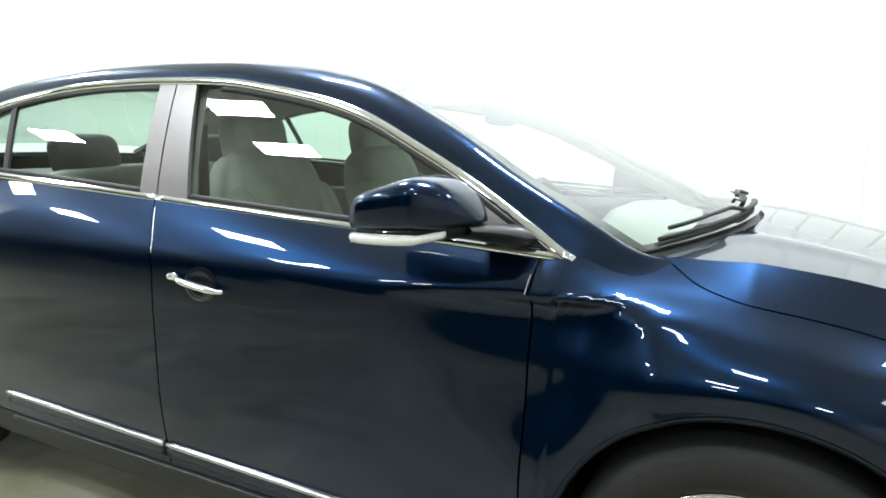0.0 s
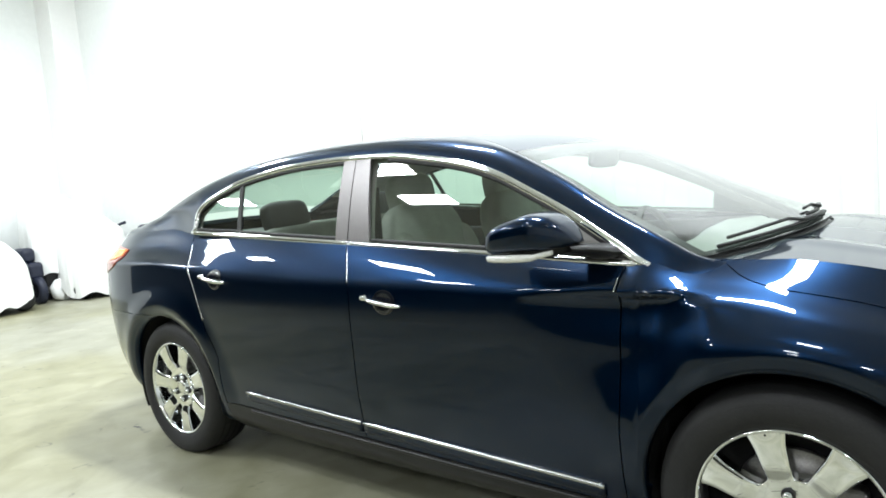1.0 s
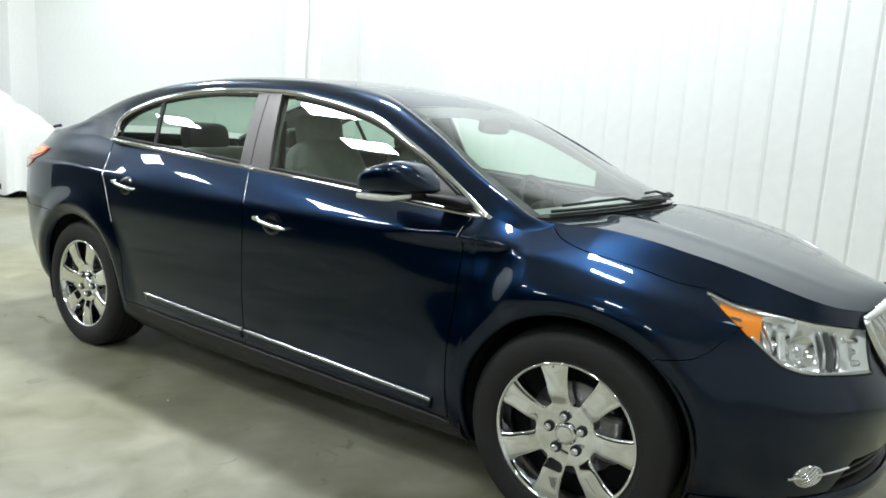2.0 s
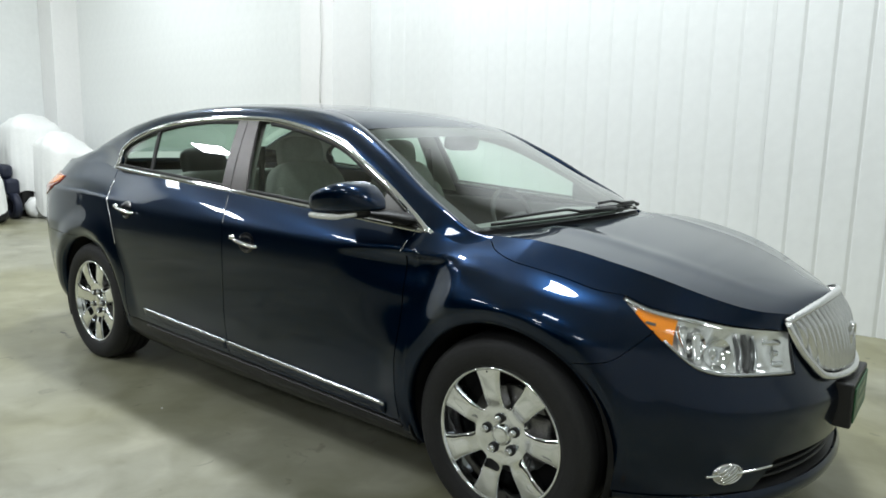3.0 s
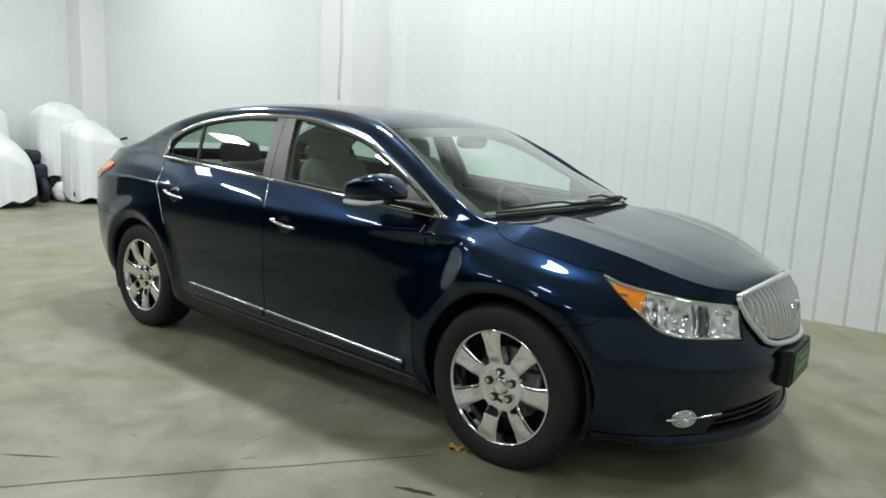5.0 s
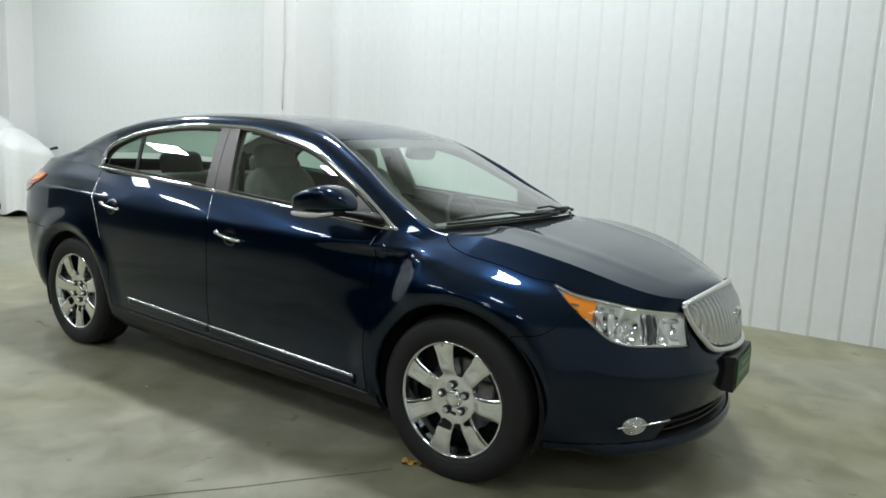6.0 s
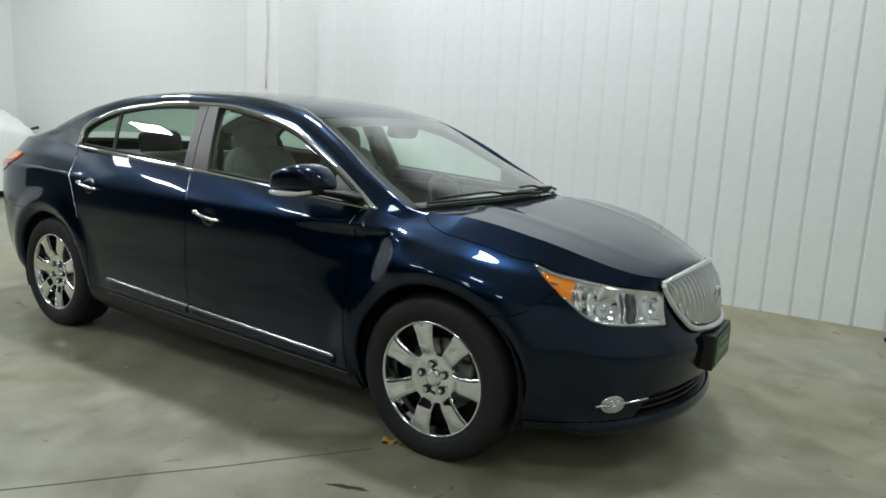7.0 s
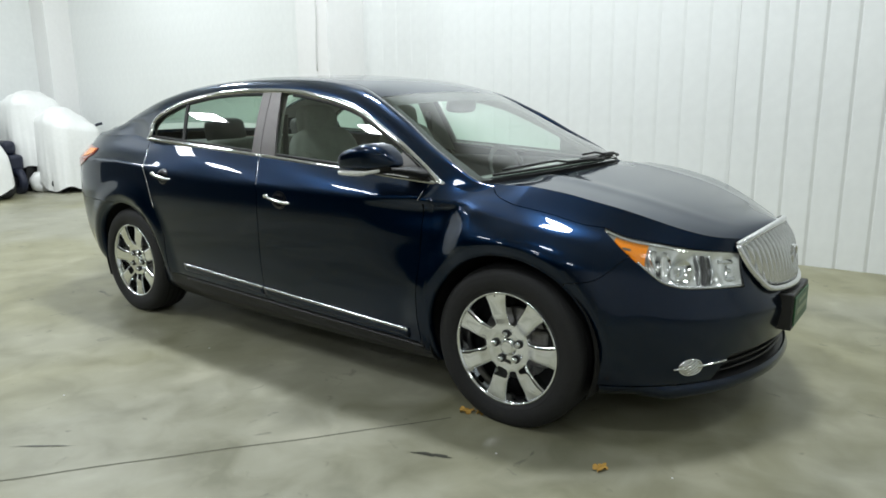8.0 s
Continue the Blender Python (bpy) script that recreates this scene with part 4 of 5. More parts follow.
def slanted_grid(left, right, low, high, off, nz=16, nx=6):
    """A piece of the glass house between two leaning edges given by x at its foot and head."""
    v, u = np.meshgrid(np.linspace(0, 1, nz), np.linspace(0, 1, nx), indexing="ij")
    x = left[0] + (left[1] - left[0]) * v + u * ((right[0] - left[0]) + ((right[1] - right[0]) - (left[1] - left[0])) * v)
    z = low(x) + v * (high(x) - low(x))
    return pane_points(x, z, off)


def build_glass(side):
    door, rear = DOORS[side]
    low = lambda x: belt(x) + 0.004  # noqa: E731
    high = lambda x: GLASS_TOP(x) - 0.010  # noqa: E731
    # front pane and rear pane
    x = np.linspace(-0.08, 1.03, 60)
    n = Net()
    n.grid(sided(pane_grid(x, low(x), np.maximum(high(x), low(x) + 0.002), off=-0.010), side), outward=(0, side, 0))
    ob = n.make("front_window", GLASS, door, "tinted side glass")
    ob.visible_shadow = False
    x = np.linspace(-1.225, -0.19, 60)
    n = Net()
    n.grid(sided(pane_grid(x, low(x), np.maximum(high(x), low(x) + 0.002), off=-0.010), side), outward=(0, side, 0))
    ob = n.make("rear_side_window", GLASS, rear, "tinted side glass")
    ob.visible_shadow = False
    # seals just inside the chrome
    for owner, x0, x1 in ((door, -0.04, 1.015), (rear, -1.215, -0.22)):
        for h, wide in ((lambda q: GLASS_TOP(q) - 0.026, 0.020), (lambda q: belt(q) + 0.016, 0.014)):
            q = np.linspace(x0, x1, 60)
            pts = pane_points(q, h(q), -0.006)
            sweep(sided(pts, side), wide, 0.006, sided(np.tile((0, 0.9, 0.4), (60, 1)), side), "window_seal", SEAL, owner)
    # pillar covers on both doors
    n = Net()
    n.grid(sided(slanted_grid((-0.155, -0.212), (-0.040, -0.135), low, high, 0.002), side), 0.012, outward=(0, side, 0))
    n.make("pillar_cover", COVER, door, "grey satin pillar cover")
    n = Net()
    n.grid(sided(slanted_grid((-0.228, -0.282), (-0.161, -0.217), low, high, 0.002), side), 0.012, outward=(0, side, 0))
    n.make("pillar_cover", COVER, rear, "grey satin pillar cover")
    # divider bar of the rear quarter light
    n = Net()
    n.grid(sided(slanted_grid((-0.880, -0.950), (-0.856, -0.926), low, high, -0.002), side), 0.010, outward=(0, side, 0))
    n.make("quarter_light_bar", SEAL, rear)
    # sail panel at the mirror
    n = Net()
    q = np.linspace(0.78, 1.035, 20)
    n.grid(sided(pane_grid(q, low(q), np.minimum(np.maximum(high(q) - 0.02, low(q) + 0.002), low(q) + (q - 0.775) * 7.0 + 0.004), 8, -0.004), side), 0.01, outward=(0, side, 0))
    n.make("sail_panel", SAIL, door, "grey satin mirror sail panel")
    # chrome surround: roof-side arch and belt strip
    arch = OUTER[SPAN: 16 * SPAN + 1].copy()
    tang = np.gradient(arch, axis=0)
    nrm = np.tile((0, 0.84, 0.54), (len(arch), 1))
    inward = np.cross(tang, nrm)
    inward /= np.linalg.norm(inward, axis=1, keepdims=True)
    inside = arch + inward * 0.009 * np.sign(inward @ np.array([0, 0, -1]) + 1e-6)[:, None]
    inside[-SPAN * 2:] = arch[-SPAN * 2:] + np.array([0.009, 0, 0])
    sweep(sided(inside, side), 0.025, 0.008, sided(nrm, side), "window_surround", CHROME, car, "chrome window surround")
    for owner, x0, x1 in ((door, -0.154, 1.058), (rear, -1.236, -0.161)):
        q = np.linspace(x0, x1, 50)
        sweep(sided(pane_points(q, belt(q) - 0.001, 0.0), side), 0.021, 0.009, sided(np.tile((0, 0.85, 0.5), (50, 1)), side), "belt_strip", CHROME, owner, "chrome belt strip")


for side in (-1, 1):
    build_glass(side)


def build_mirror(side):
    """Door mirror: painted shell, black foot, signal strip along the lower edge, mirror glass facing back."""
    kx = (0.652, 0.683, 0.73, 0.785, 0.825, 0.858, 0.880, 0.896)
    top = curve(kx, (1.104, 1.120, 1.134, 1.146, 1.138, 1.116, 1.088, 1.058))
    foot = curve(kx, (1.030, 1.031, 1.032, 1.034, 1.036, 1.040, 1.044, 1.050))
    wide = curve(kx, (1.046, 1.056, 1.060, 1.052, 1.030, 1.000, 0.965, 0.925))
    near = curve(kx, (0.868, 0.862, 0.858, 0.856, 0.858, 0.864, 0.872, 0.890))
    x = np.concatenate([[0.6525, 0.656, 0.662], np.linspace(0.67, 0.86, 24), np.linspace(0.864, 0.896, 10)])
    v = np.linspace(0, 2 * np.pi, 57)
    c, s_ = np.cos(v), np.sin(v)
    cy, cz = np.sign(c) * np.abs(c) ** 0.46, np.sign(s_) * np.abs(s_) ** 0.5
    shrink = 1 - 0.05 * np.clip((0.67 - x) / 0.0175, 0, 1) ** 2
    ym, yh = (wide(x) + near(x)) / 2, (wide(x) - near(x)) / 2 * shrink
    zm, zh = (top(x) + foot(x)) / 2, (top(x) - foot(x)) / 2 * shrink
    drop = 0.008 * np.clip(cy, 0, 1) ** 2 * np.clip(cz, 0, 1)
    pts = np.stack([x[:, None] + 0 * v, ym[:, None] + yh[:, None] * cy, zm[:, None] + zh[:, None] * cz - drop[None, :]], -1)
    tip = np.tile(pts[-1].mean(0), (1, len(v), 1))
    n = Net()
    n.grid(sided(np.concatenate([pts, tip]), side), outward=(0, side, 0.2))
    shell = n.make("door_mirror", PAINT, car, "body-coloured door mirror with signal strip")
    n = Net()
    ring = pts[0] - np.array([0.001, 0, 0])
    mid = ring.mean(0)
    n.grid(sided(np.stack([mid + (ring - mid) * k + np.array([0.006 * (1 - k), 0, 0]) for k in (1.0, 0.94, 0.90, 0.5, 0.0)], 0), side), outward=(-1, 0, 0))
    n.make("mirror_glass", CHROME, shell)
    q = np.linspace(0.656, 0.846, 30)
    end = np.clip((q - 0.80) / 0.046, 0, 1)
    path = np.stack([q, wide(q) - 0.010 - 0.012 * end, 1.0195 + 0.012 * (q - 0.652) + 0.009 * end], 1)
    sweep(sided(path, side), 0.021, 0.011, sided(np.tile((0, 1, -0.25), (30, 1)), side), "mirror_signal", SIGNAL, shell, "clear mirror signal lens")
    q = np.linspace(0.660, 0.890, 30)
    n = Net()
    rows = []
    for k, dz in ((0.0, 0.004), (0.015, -0.014), (0.05, -0.022), (0.16, -0.018)):
        rows.append(np.stack([q, np.maximum(wide(q) - 0.018 - k, near(q)), foot(q) + dz], 1))
    n.grid(sided(np.stack(rows, 0), side), outward=(0, side * 0.3, -1))
    n.make("mirror_skirt", BLACK, shell)
    n = Net()
    a = np.linspace(0, 2 * np.pi, 21)
    spine = [(0.850, 0.945, 1.036, 0.040, 0.012), (0.872, 0.905, 1.030, 0.042, 0.016), (0.895, 0.865, 1.022, 0.046, 0.020), (0.912, 0.830, 1.012, 0.056, 0.024), (0.918, 0.790, 1.008, 0.060, 0.026)]
    n.grid(sided(np.stack([np.stack([cx + ex * np.cos(a), cy_ + 0.35 * ex * np.cos(a), cz_ + ez * np.sin(a)], 1) for cx, cy_, cz_, ex, ez in spine], 0), side), outward=(0.3, side, 0.6))
    n.make("mirror_foot", BLACK, shell)


build_mirror(-1)


def build_rear():
    n = Net()
    for side in (-1, 1):
        z = np.linspace(0.22, HUB + ARCH - 0.003, 34)
        _, w = arch_x(z, -1)
        right = np.array([s_of_x(-WB - a, b)[0] for a, b in zip(w, z)])
        n.grid(sided(rows_between(z, 0 * z - 2.5, right, 40), side), 0.02)
    n.make("rear_bumper", PAINT, car)
    n = Net()
    for side in (-1, 1):
        s = np.linspace(-2.5, -1.973, 30)
        n.grid(sided(columns(s, 0 * s + HUB + ARCH, top_line(s), 20), side), 0.02)
    n.make("rear_panel", PAINT, car)
    for side in (-1, 1):
        s = np.linspace(-2.16, -1.745, 30)
        lo = curve((-2.16, -1.95, -1.80, -1.745), (0.915, 0.912, 0.955, 1.005))(s)
        hi = curve((-2.16, -1.95, -1.745), (1.06, 1.065, 1.045))(s)
        n = Net()
        n.grid(sided(columns(s, lo, hi, 14, 0.006), side), 0.02)
        lamp = n.make("tail_lamp", RED, car, "red wrap-around tail lamp")
        n = Net()
        s2 = np.linspace(-1.86, -1.755, 12)
        n.grid(sided(columns(s2, curve((-1.86, -1.80, -1.755), (0.985, 0.993, 1.012))(s2), 0 * s2 + 1.042, 6, 0.009), side), 0.004)
        n.make("side_marker", AMBER, lamp)


build_rear()


def build_wheel(at, hub, side, turn):
    """One alloy wheel: the tyre settles on the floor; rim, spokes and nuts stand turned by so many degrees."""
    wheel = empty("wheel", "", "", at=at)
    wheel.parent = car
    spin = radians(turn)
    turned = np.array([[math.cos(spin), 0, math.sin(spin)], [0, 1, 0], [-math.sin(spin), 0, math.cos(spin)]])
    face = np.diag((1.0, 1.0, 1.0)) if side < 0 else np.diag((-1.0, -1.0, 1.0))

    def turn_out(name, profile, seg, mat, parent, label="", at_x=0.0, at_z=0.0, smooth=True):
        v, f = lathe(profile, seg)
        v = (np.array(v) + np.array([at_x, 0, at_z])) @ turned.T @ face
        return make(name, v, f, mat, parent, label, smooth)

    prof = [(0.085, 0.232), (0.10, 0.245), (0.112, 0.285), (0.110, 0.318), (0.092, 0.338), (0.060, 0.3455), (-0.060, 0.3455), (-0.092, 0.338), (-0.104, 0.328), (-0.113, 0.312), (-0.117, 0.285), (-0.110, 0.252), (-0.099, 0.238), (-0.080, 0.232)]
    v, f = lathe(prof, 128)

    def settle(v):
        """Flattened where it stands, the sidewall swelling over the contact patch."""
        v = np.array(v)
        load = np.clip((-v[:, 2] - 0.20) / (hub - 0.20), 0, 1) ** 2 * np.exp(-(v[:, 0] / 0.16) ** 2)
        mid = np.clip(1 - np.abs(np.hypot(v[:, 0], v[:, 2]) - 0.29) / 0.06, 0, 1)
        v[:, 1] += np.sign(v[:, 1]) * 0.010 * load * mid
        v[:, 2] = np.maximum(v[:, 2], -hub)
        return v @ face

    tyre = make("tyre", settle(v), f, RUBBER, wheel, "black rubber tyre", True)
    for y in (-0.055, -0.018, 0.018, 0.055):
        v, f = lathe([(y - 0.005, 0.3462), (y, 0.3466), (y + 0.005, 0.3462)], 64)
        make("tread_rib", settle(v), f, UNDER, tyre, "", True)
    for r in (0.258, 0.306):
        v, f = lathe([(-0.108, r - 0.004), (-0.1145 if r > 0.3 else -0.1125, r), (-0.108, r + 0.004)], 96)
        make("sidewall_ridge", settle(v), f, RUBBER, tyre, "", True)
    rim = turn_out("rim", [(-0.094, 0.2395), (-0.103, 0.2385), (-0.106, 0.2345), (-0.104, 0.2305), (-0.098, 0.227), (-0.080, 0.2235), (-0.06, 0.217), (-0.02, 0.206), (0.0, 0.205), (0.07, 0.215), (0.10, 0.235)], 112, ALLOY, wheel, "chrome seven-spoke alloy rim")
    # spokes: broad flat blades with rolled edges, joined in a solid hub
    t = np.concatenate([np.linspace(0, 0.29, 6), np.linspace(0.30, 0.46, 14), np.linspace(0.49, 1, 16)])
    w = np.array([-1, -0.985, -0.95, -0.86, -0.6, -0.3, 0, 0.3, 0.6, 0.86, 0.95, 0.985, 1])
    tt, ww = np.meshgrid(t, w, indexing="ij")
    rad = 0.034 + 0.197 * tt
    sector = rad * math.tan(math.pi / 7) + 0.0005
    blade = 0.0335 + 0.0115 * np.clip((rad - 0.10) / 0.128, 0, 1) ** 1.2 + 0.004 * ease(rad, 0.205, 0.230)
    half = np.minimum(sector, np.maximum(blade, sector - np.sqrt(0.026 * np.clip(rad - 0.0925, 0, 1))))
    open_ = ease(rad, 0.088, 0.108)
    roll = np.abs(ww) ** 14 * 0.007 * open_
    keel = 0.0022 * (1 - np.abs(ww)) * ease(rad, 0.10, 0.22) * (1 - ease(rad, 0.20, 0.235))
    depth = -0.074 - 0.007 * ease(rad, 0.036, 0.080) - 0.014 * ease(rad, 0.084, 0.142) - 0.003 * ease(rad, 0.12, 0.235) + roll - keel
    spoke = np.stack([half * ww, depth, rad], -1)
    keep = t > 0.29
    for k in range(7):
        a = 2 * math.pi * k / 7
        rot = turned @ np.array([[math.cos(a), 0, math.sin(a)], [0, 1, 0], [-math.sin(a), 0, math.cos(a)]])
        n = Net()
        n.grid(spoke @ rot.T @ face, outward=(0, side, 0))
        for e, way in ((0, -1), (-1, 1)):
            edge = spoke[keep, e]
            walls = np.stack([edge + np.array([-way * inn, dep, 0]) for inn, dep in ((0, 0), (0.0015, 0.004), (0.004, 0.022), (0.010, 0.050))], 1)
            n.grid(walls @ rot.T @ face, outward=tuple(np.array([way, 0, 0]) @ rot.T @ face))
        n.make("spoke", ALLOY, rim)
    turn_out("hub", [(0.0, 0.100), (-0.030, 0.092), (-0.050, 0.084), (-0.060, 0.070), (-0.062, 0.030), (-0.056, 0.0)], 56, ALLOY, rim)
    # raised hub boss, cap and nuts in dark seats
    cap = turn_out("centre_cap", [(-0.068, 0.038), (-0.079, 0.0365), (-0.0845, 0.033), (-0.0865, 0.027), (-0.0875, 0.018), (-0.088, 0.0001)], 40, ALLOY, wheel, "bright centre cap")
    turn_out("cap_ring", [(-0.0860, 0.0275), (-0.0880, 0.0262), (-0.0865, 0.0245)], 36, SATIN, cap)
    for k in range(5):
        a = 2 * math.pi * k / 5 + radians(7)
        cx, cz = 0.0585 * math.sin(a), 0.0585 * math.cos(a)
        turn_out("nut_seat", [(-0.070, 0.0175), (-0.0845, 0.0172), (-0.0855, 0.0160), (-0.0815, 0.0135), (-0.081, 0.0)], 24, BLACK, wheel, "", cx, cz)
        turn_out("lug_nut", [(-0.072, 0.0118), (-0.094, 0.0118), (-0.0995, 0.0100), (-0.1015, 0.0060), (-0.102, 0.0001)], 12, ALLOY, wheel, "", cx, cz)
    # valve stem beside a spoke
    turn_out("valve", [(-0.070, 0.0045), (-0.096, 0.0042), (-0.100, 0.0025), (-0.1005, 0.0001)], 10, BLACK, rim, "", 0.0, 0.2215)
    v, f = lathe([(-0.012, 0.0001), (-0.015, 0.06), (-0.016, 0.155), (-0.004, 0.157), (0.004, 0.155)], 48)
    make("brake_disc", np.array(v) @ face, f, DISC, wheel, "grey brake disc", True)
    caliper = part("brake_caliper", box_bm(0.075, 0.165, -0.045, 0.02, -0.075, 0.085, 0.02, 3), DISC, wheel)
    for vert in caliper.data.vertices:
        vert.co = tuple(np.array(vert.co) @ face)
    v, f = lathe([(0.03, 0.0001), (0.03, 0.212)], 40)
    make("dust_shield", np.array(v) @ face, f, UNDER, wheel)
    return wheel


WHEEL_Y = 0.795
for sx, side, hub, turn in ((1, -1, 0.326, -13.7), (-1, -1, 0.334, 20), (1, 1, 0.326, 17), (-1, 1, 0.334, 41)):
    build_wheel((sx * WB, side * WHEEL_Y, hub), hub, side, turn)


def build_wipers():
    idx0 = cross_rows(INNER[I_FOOT:I_FOOT + 4], crown_of(np.arange(I_FOOT, I_FOOT + 4)), bow_of(np.arange(I_FOOT, I_FOOT + 4)), 81)

    def on_screen(y, row, lift):
        b = np.clip((y / INNER[I_FOOT + row, 1] + 1) * 40, 0, 80)
        p = idx0[row, int(round(b))]
        return np.array([p[0] + lift * 0.5, y, p[2] + lift * 0.8])

    for y0, y1, r0, r1 in ((0.05, -0.60, 1, 2), (0.60, -0.02, 1, 3)):
        ys = np.linspace(y0, y1, 14)
        pts = [on_screen(y, int(round(r0 + (r1 - r0) * k / 13)), 0.013 + 0.008 * math.sin(math.pi * k / 13)) for k, y in enumerate(ys)]
        arm = tube(pts, [0.009] * 3 + [0.0055] * 11, "wiper", BLACK, car, "black windscreen wiper")
        ys = np.linspace(y0 + 0.10 if y0 < 0.3 else y0 - 0.08, y1 - 0.06, 16)
        pts = [on_screen(y, 1 if r1 == 2 else 2, 0.007) for y in ys]
        tube(pts, 0.006, "wiper_blade", SEAL, arm)


build_wipers()


def build_plate():
    bm = box_bm(2.255, 2.338, -0.165, 0.165, 0.375, 0.530, 0.006)
    holder = part("plate_holder", bm, BLACK, car, "black plate holder with a green dealer plate")
    part("plate", box_bm(2.339, 2.344, -0.145, 0.145, 0.392, 0.512, 0.002), PLATE, holder, "green plate")
    for y0, y1, z0, z1 in ((-0.11, 0.11, 0.43, 0.455), (-0.08, 0.08, 0.475, 0.49)):
        part("plate_bar", box_bm(2.3445, 2.3455, y0, y1, z0, z1), BARS, holder)


build_plate()


def soft_box(name, size, at, tilt, mat, parent, p=0.45, label=""):
    """A cushion: a superellipsoid of the given half sizes, tilted about y."""
    u, v = np.meshgrid(np.linspace(-np.pi / 2, np.pi / 2, 16), np.linspace(-np.pi, np.pi, 28), indexing="ij")

    def power(a, e):
        return np.sign(a) * np.abs(a) ** e

    x = size[0] * power(np.cos(u), p) * power(np.cos(v), p)
    y = size[1] * power(np.cos(u), p) * power(np.sin(v), p)
    z = size[2] * power(np.sin(u), p)
    a = radians(tilt)
    q = np.stack([x * math.cos(a) + z * math.sin(a) + at[0], y + at[1], -x * math.sin(a) + z * math.cos(a) + at[2]], -1)
    n = Net()
    n.grid(q, outward=(0, 0, 1))
    # keep the winding outward for a closed form
    return n.make(name, mat, parent, label)


def build_interior():
    part("floor_pan", box_bm(-2.1, 2.0, -0.54, 0.54, 0.17, 0.26, 0.03), UNDER, car)
    part("side_sill", box_bm(-0.96, 0.96, -0.80, 0.80, 0.18, 0.28, 0.03), UNDER, car)
    part("bulkhead", box_bm(1.02, 1.06, -0.74, 0.74, 0.25, 0.90, 0.01), UNDER, car)
    part("engine_bay", box_bm(1.10, 2.05, -0.52, 0.52, 0.20, 0.66, 0.05), UNDER, car)
    part("boot_box", box_bm(-2.3, -1.10, -0.54, 0.54, 0.26, 0.98, 0.05), UNDER, car)
    # dashboard
    n = Net()
    y = np.linspace(-0.74, 0.74, 40)
    prof = [(1.16, 0.955), (1.05, 0.975), (0.92, 0.965), (0.84, 0.93), (0.82, 0.86), (0.86, 0.72), (0.95, 0.55)]
    rows = np.stack([np.stack([px + 0.05 * (1 - (y / 0.74) ** 2), y * (0.93 if px > 1.1 else 1.0), pz - 0.03 * np.abs(y) ** 2 + (0.03 * np.exp(-((y - 0.36) / 0.2) ** 2) if 0.8 < px < 1.1 else 0)], 1) for px, pz in prof], 0)
    n.grid(rows, outward=(-1, 0, 1))
    n.make("dashboard", DASH, car, "grey soft-touch dashboard")
    for side in (-1, 1):
        part("door_card", box_bm(-0.95, 0.98, min(side * 0.80, side * 0.84), max(side * 0.80, side * 0.84), 0.30, 0.965, 0.01), TRIM, car)
        part("armrest", box_bm(0.05, 0.55, min(side * 0.72, side * 0.80), max(side * 0.72, side * 0.80), 0.66, 0.74, 0.02, 3), SEAT, car)
    # front seats
    for side in (-1, 1):
        seat = empty("front_seat", "light grey leather front seat", "")
        seat.parent = car
        y = side * 0.375
        soft_box("seat_cushion", (0.27, 0.255, 0.085), (0.26, y, 0.50), -6, SEAT, seat)
        soft_box("backrest", (0.085, 0.245, 0.345), (-0.075, y, 0.85), -16, SEAT, seat, 0.5)
        for dy in (-0.205, 0.205):
            soft_box("bolster", (0.085, 0.050, 0.27), (-0.030, y + dy, 0.80), -16, SEAT, seat, 0.6)
        soft_box("headrest", (0.055, 0.135, 0.095), (-0.185, y, 1.215), -8, SEAT, seat, 0.55)
        for dy in (-0.05, 0.05):
            tube([(-0.165, y + dy, 1.05), (-0.18, y + dy, 1.18)], 0.006, "headrest_post", CHROME, seat)
    # rear bench
    bench = empty("rear_seat", "light grey leather rear bench", "")
    bench.parent = car
    soft_box("seat_cushion", (0.28, 0.66, 0.10), (-0.62, 0, 0.50), -8, SEAT, bench, 0.35)
    soft_box("backrest", (0.09, 0.66, 0.33), (-0.97, 0, 0.79), -22, SEAT, bench, 0.35)
    for y in (-0.36, 0.36):
        soft_box("headrest", (0.055, 0.14, 0.085), (-1.085, y, 1.150), -14, TRIM, bench, 0.5)
    n = Net()
    yy = np.linspace(-0.62, 0.62, 12)
    n.grid(np.stack([np.stack([0 * yy + px, yy, 0 * yy + pz], 1) for px, pz in ((-1.10, 1.03), (-1.4, 1.055), (-1.80, 1.075))], 0), outward=(0, 0, 1))
    n.make("parcel_shelf", TRIM, car)
    # steering wheel on the car's left
    ring = []
    for k in range(41):
        a = 2 * math.pi * k / 40
        ring.append((0.66 + 0.185 * math.cos(a) * -0.38, 0.375 + 0.185 * math.sin(a), 0.885 + 0.185 * math.cos(a) * 0.92))
    sw = tube(ring, 0.015, "steering_wheel", TRIM, car, "dark steering wheel")
    soft_box("wheel_boss", (0.04, 0.075, 0.06), (0.68, 0.375, 0.88), -22, TRIM, sw)
    tube([(0.67, 0.20, 0.885), (0.67, 0.55, 0.885)], 0.014, "wheel_spoke", SATIN, sw)
    tube([(0.69, 0.375, 0.87), (0.95, 0.375, 0.80)], 0.035, "steering_column", TRIM, sw)
    soft_box("rear_view_mirror", (0.020, 0.130, 0.040), (0.575, 0.0, 1.300), 12, TRIM, car, 0.5)
    tube([(0.585, 0, 1.33), (0.60, 0, 1.362)], 0.01, "mirror_stem", TRIM, car)
    for y in (-0.36, 0.36):
        soft_box("sun_visor", (0.075, 0.19, 0.010), (0.47, y, 1.352), 22, LINER, car, 0.4)
    # belts over the pillars
    for side in (-1, 1):
        pts = [(-0.16, side * 0.63, 1.26), (-0.14, side * 0.66, 1.0), (-0.12, side * 0.68, 0.7)]
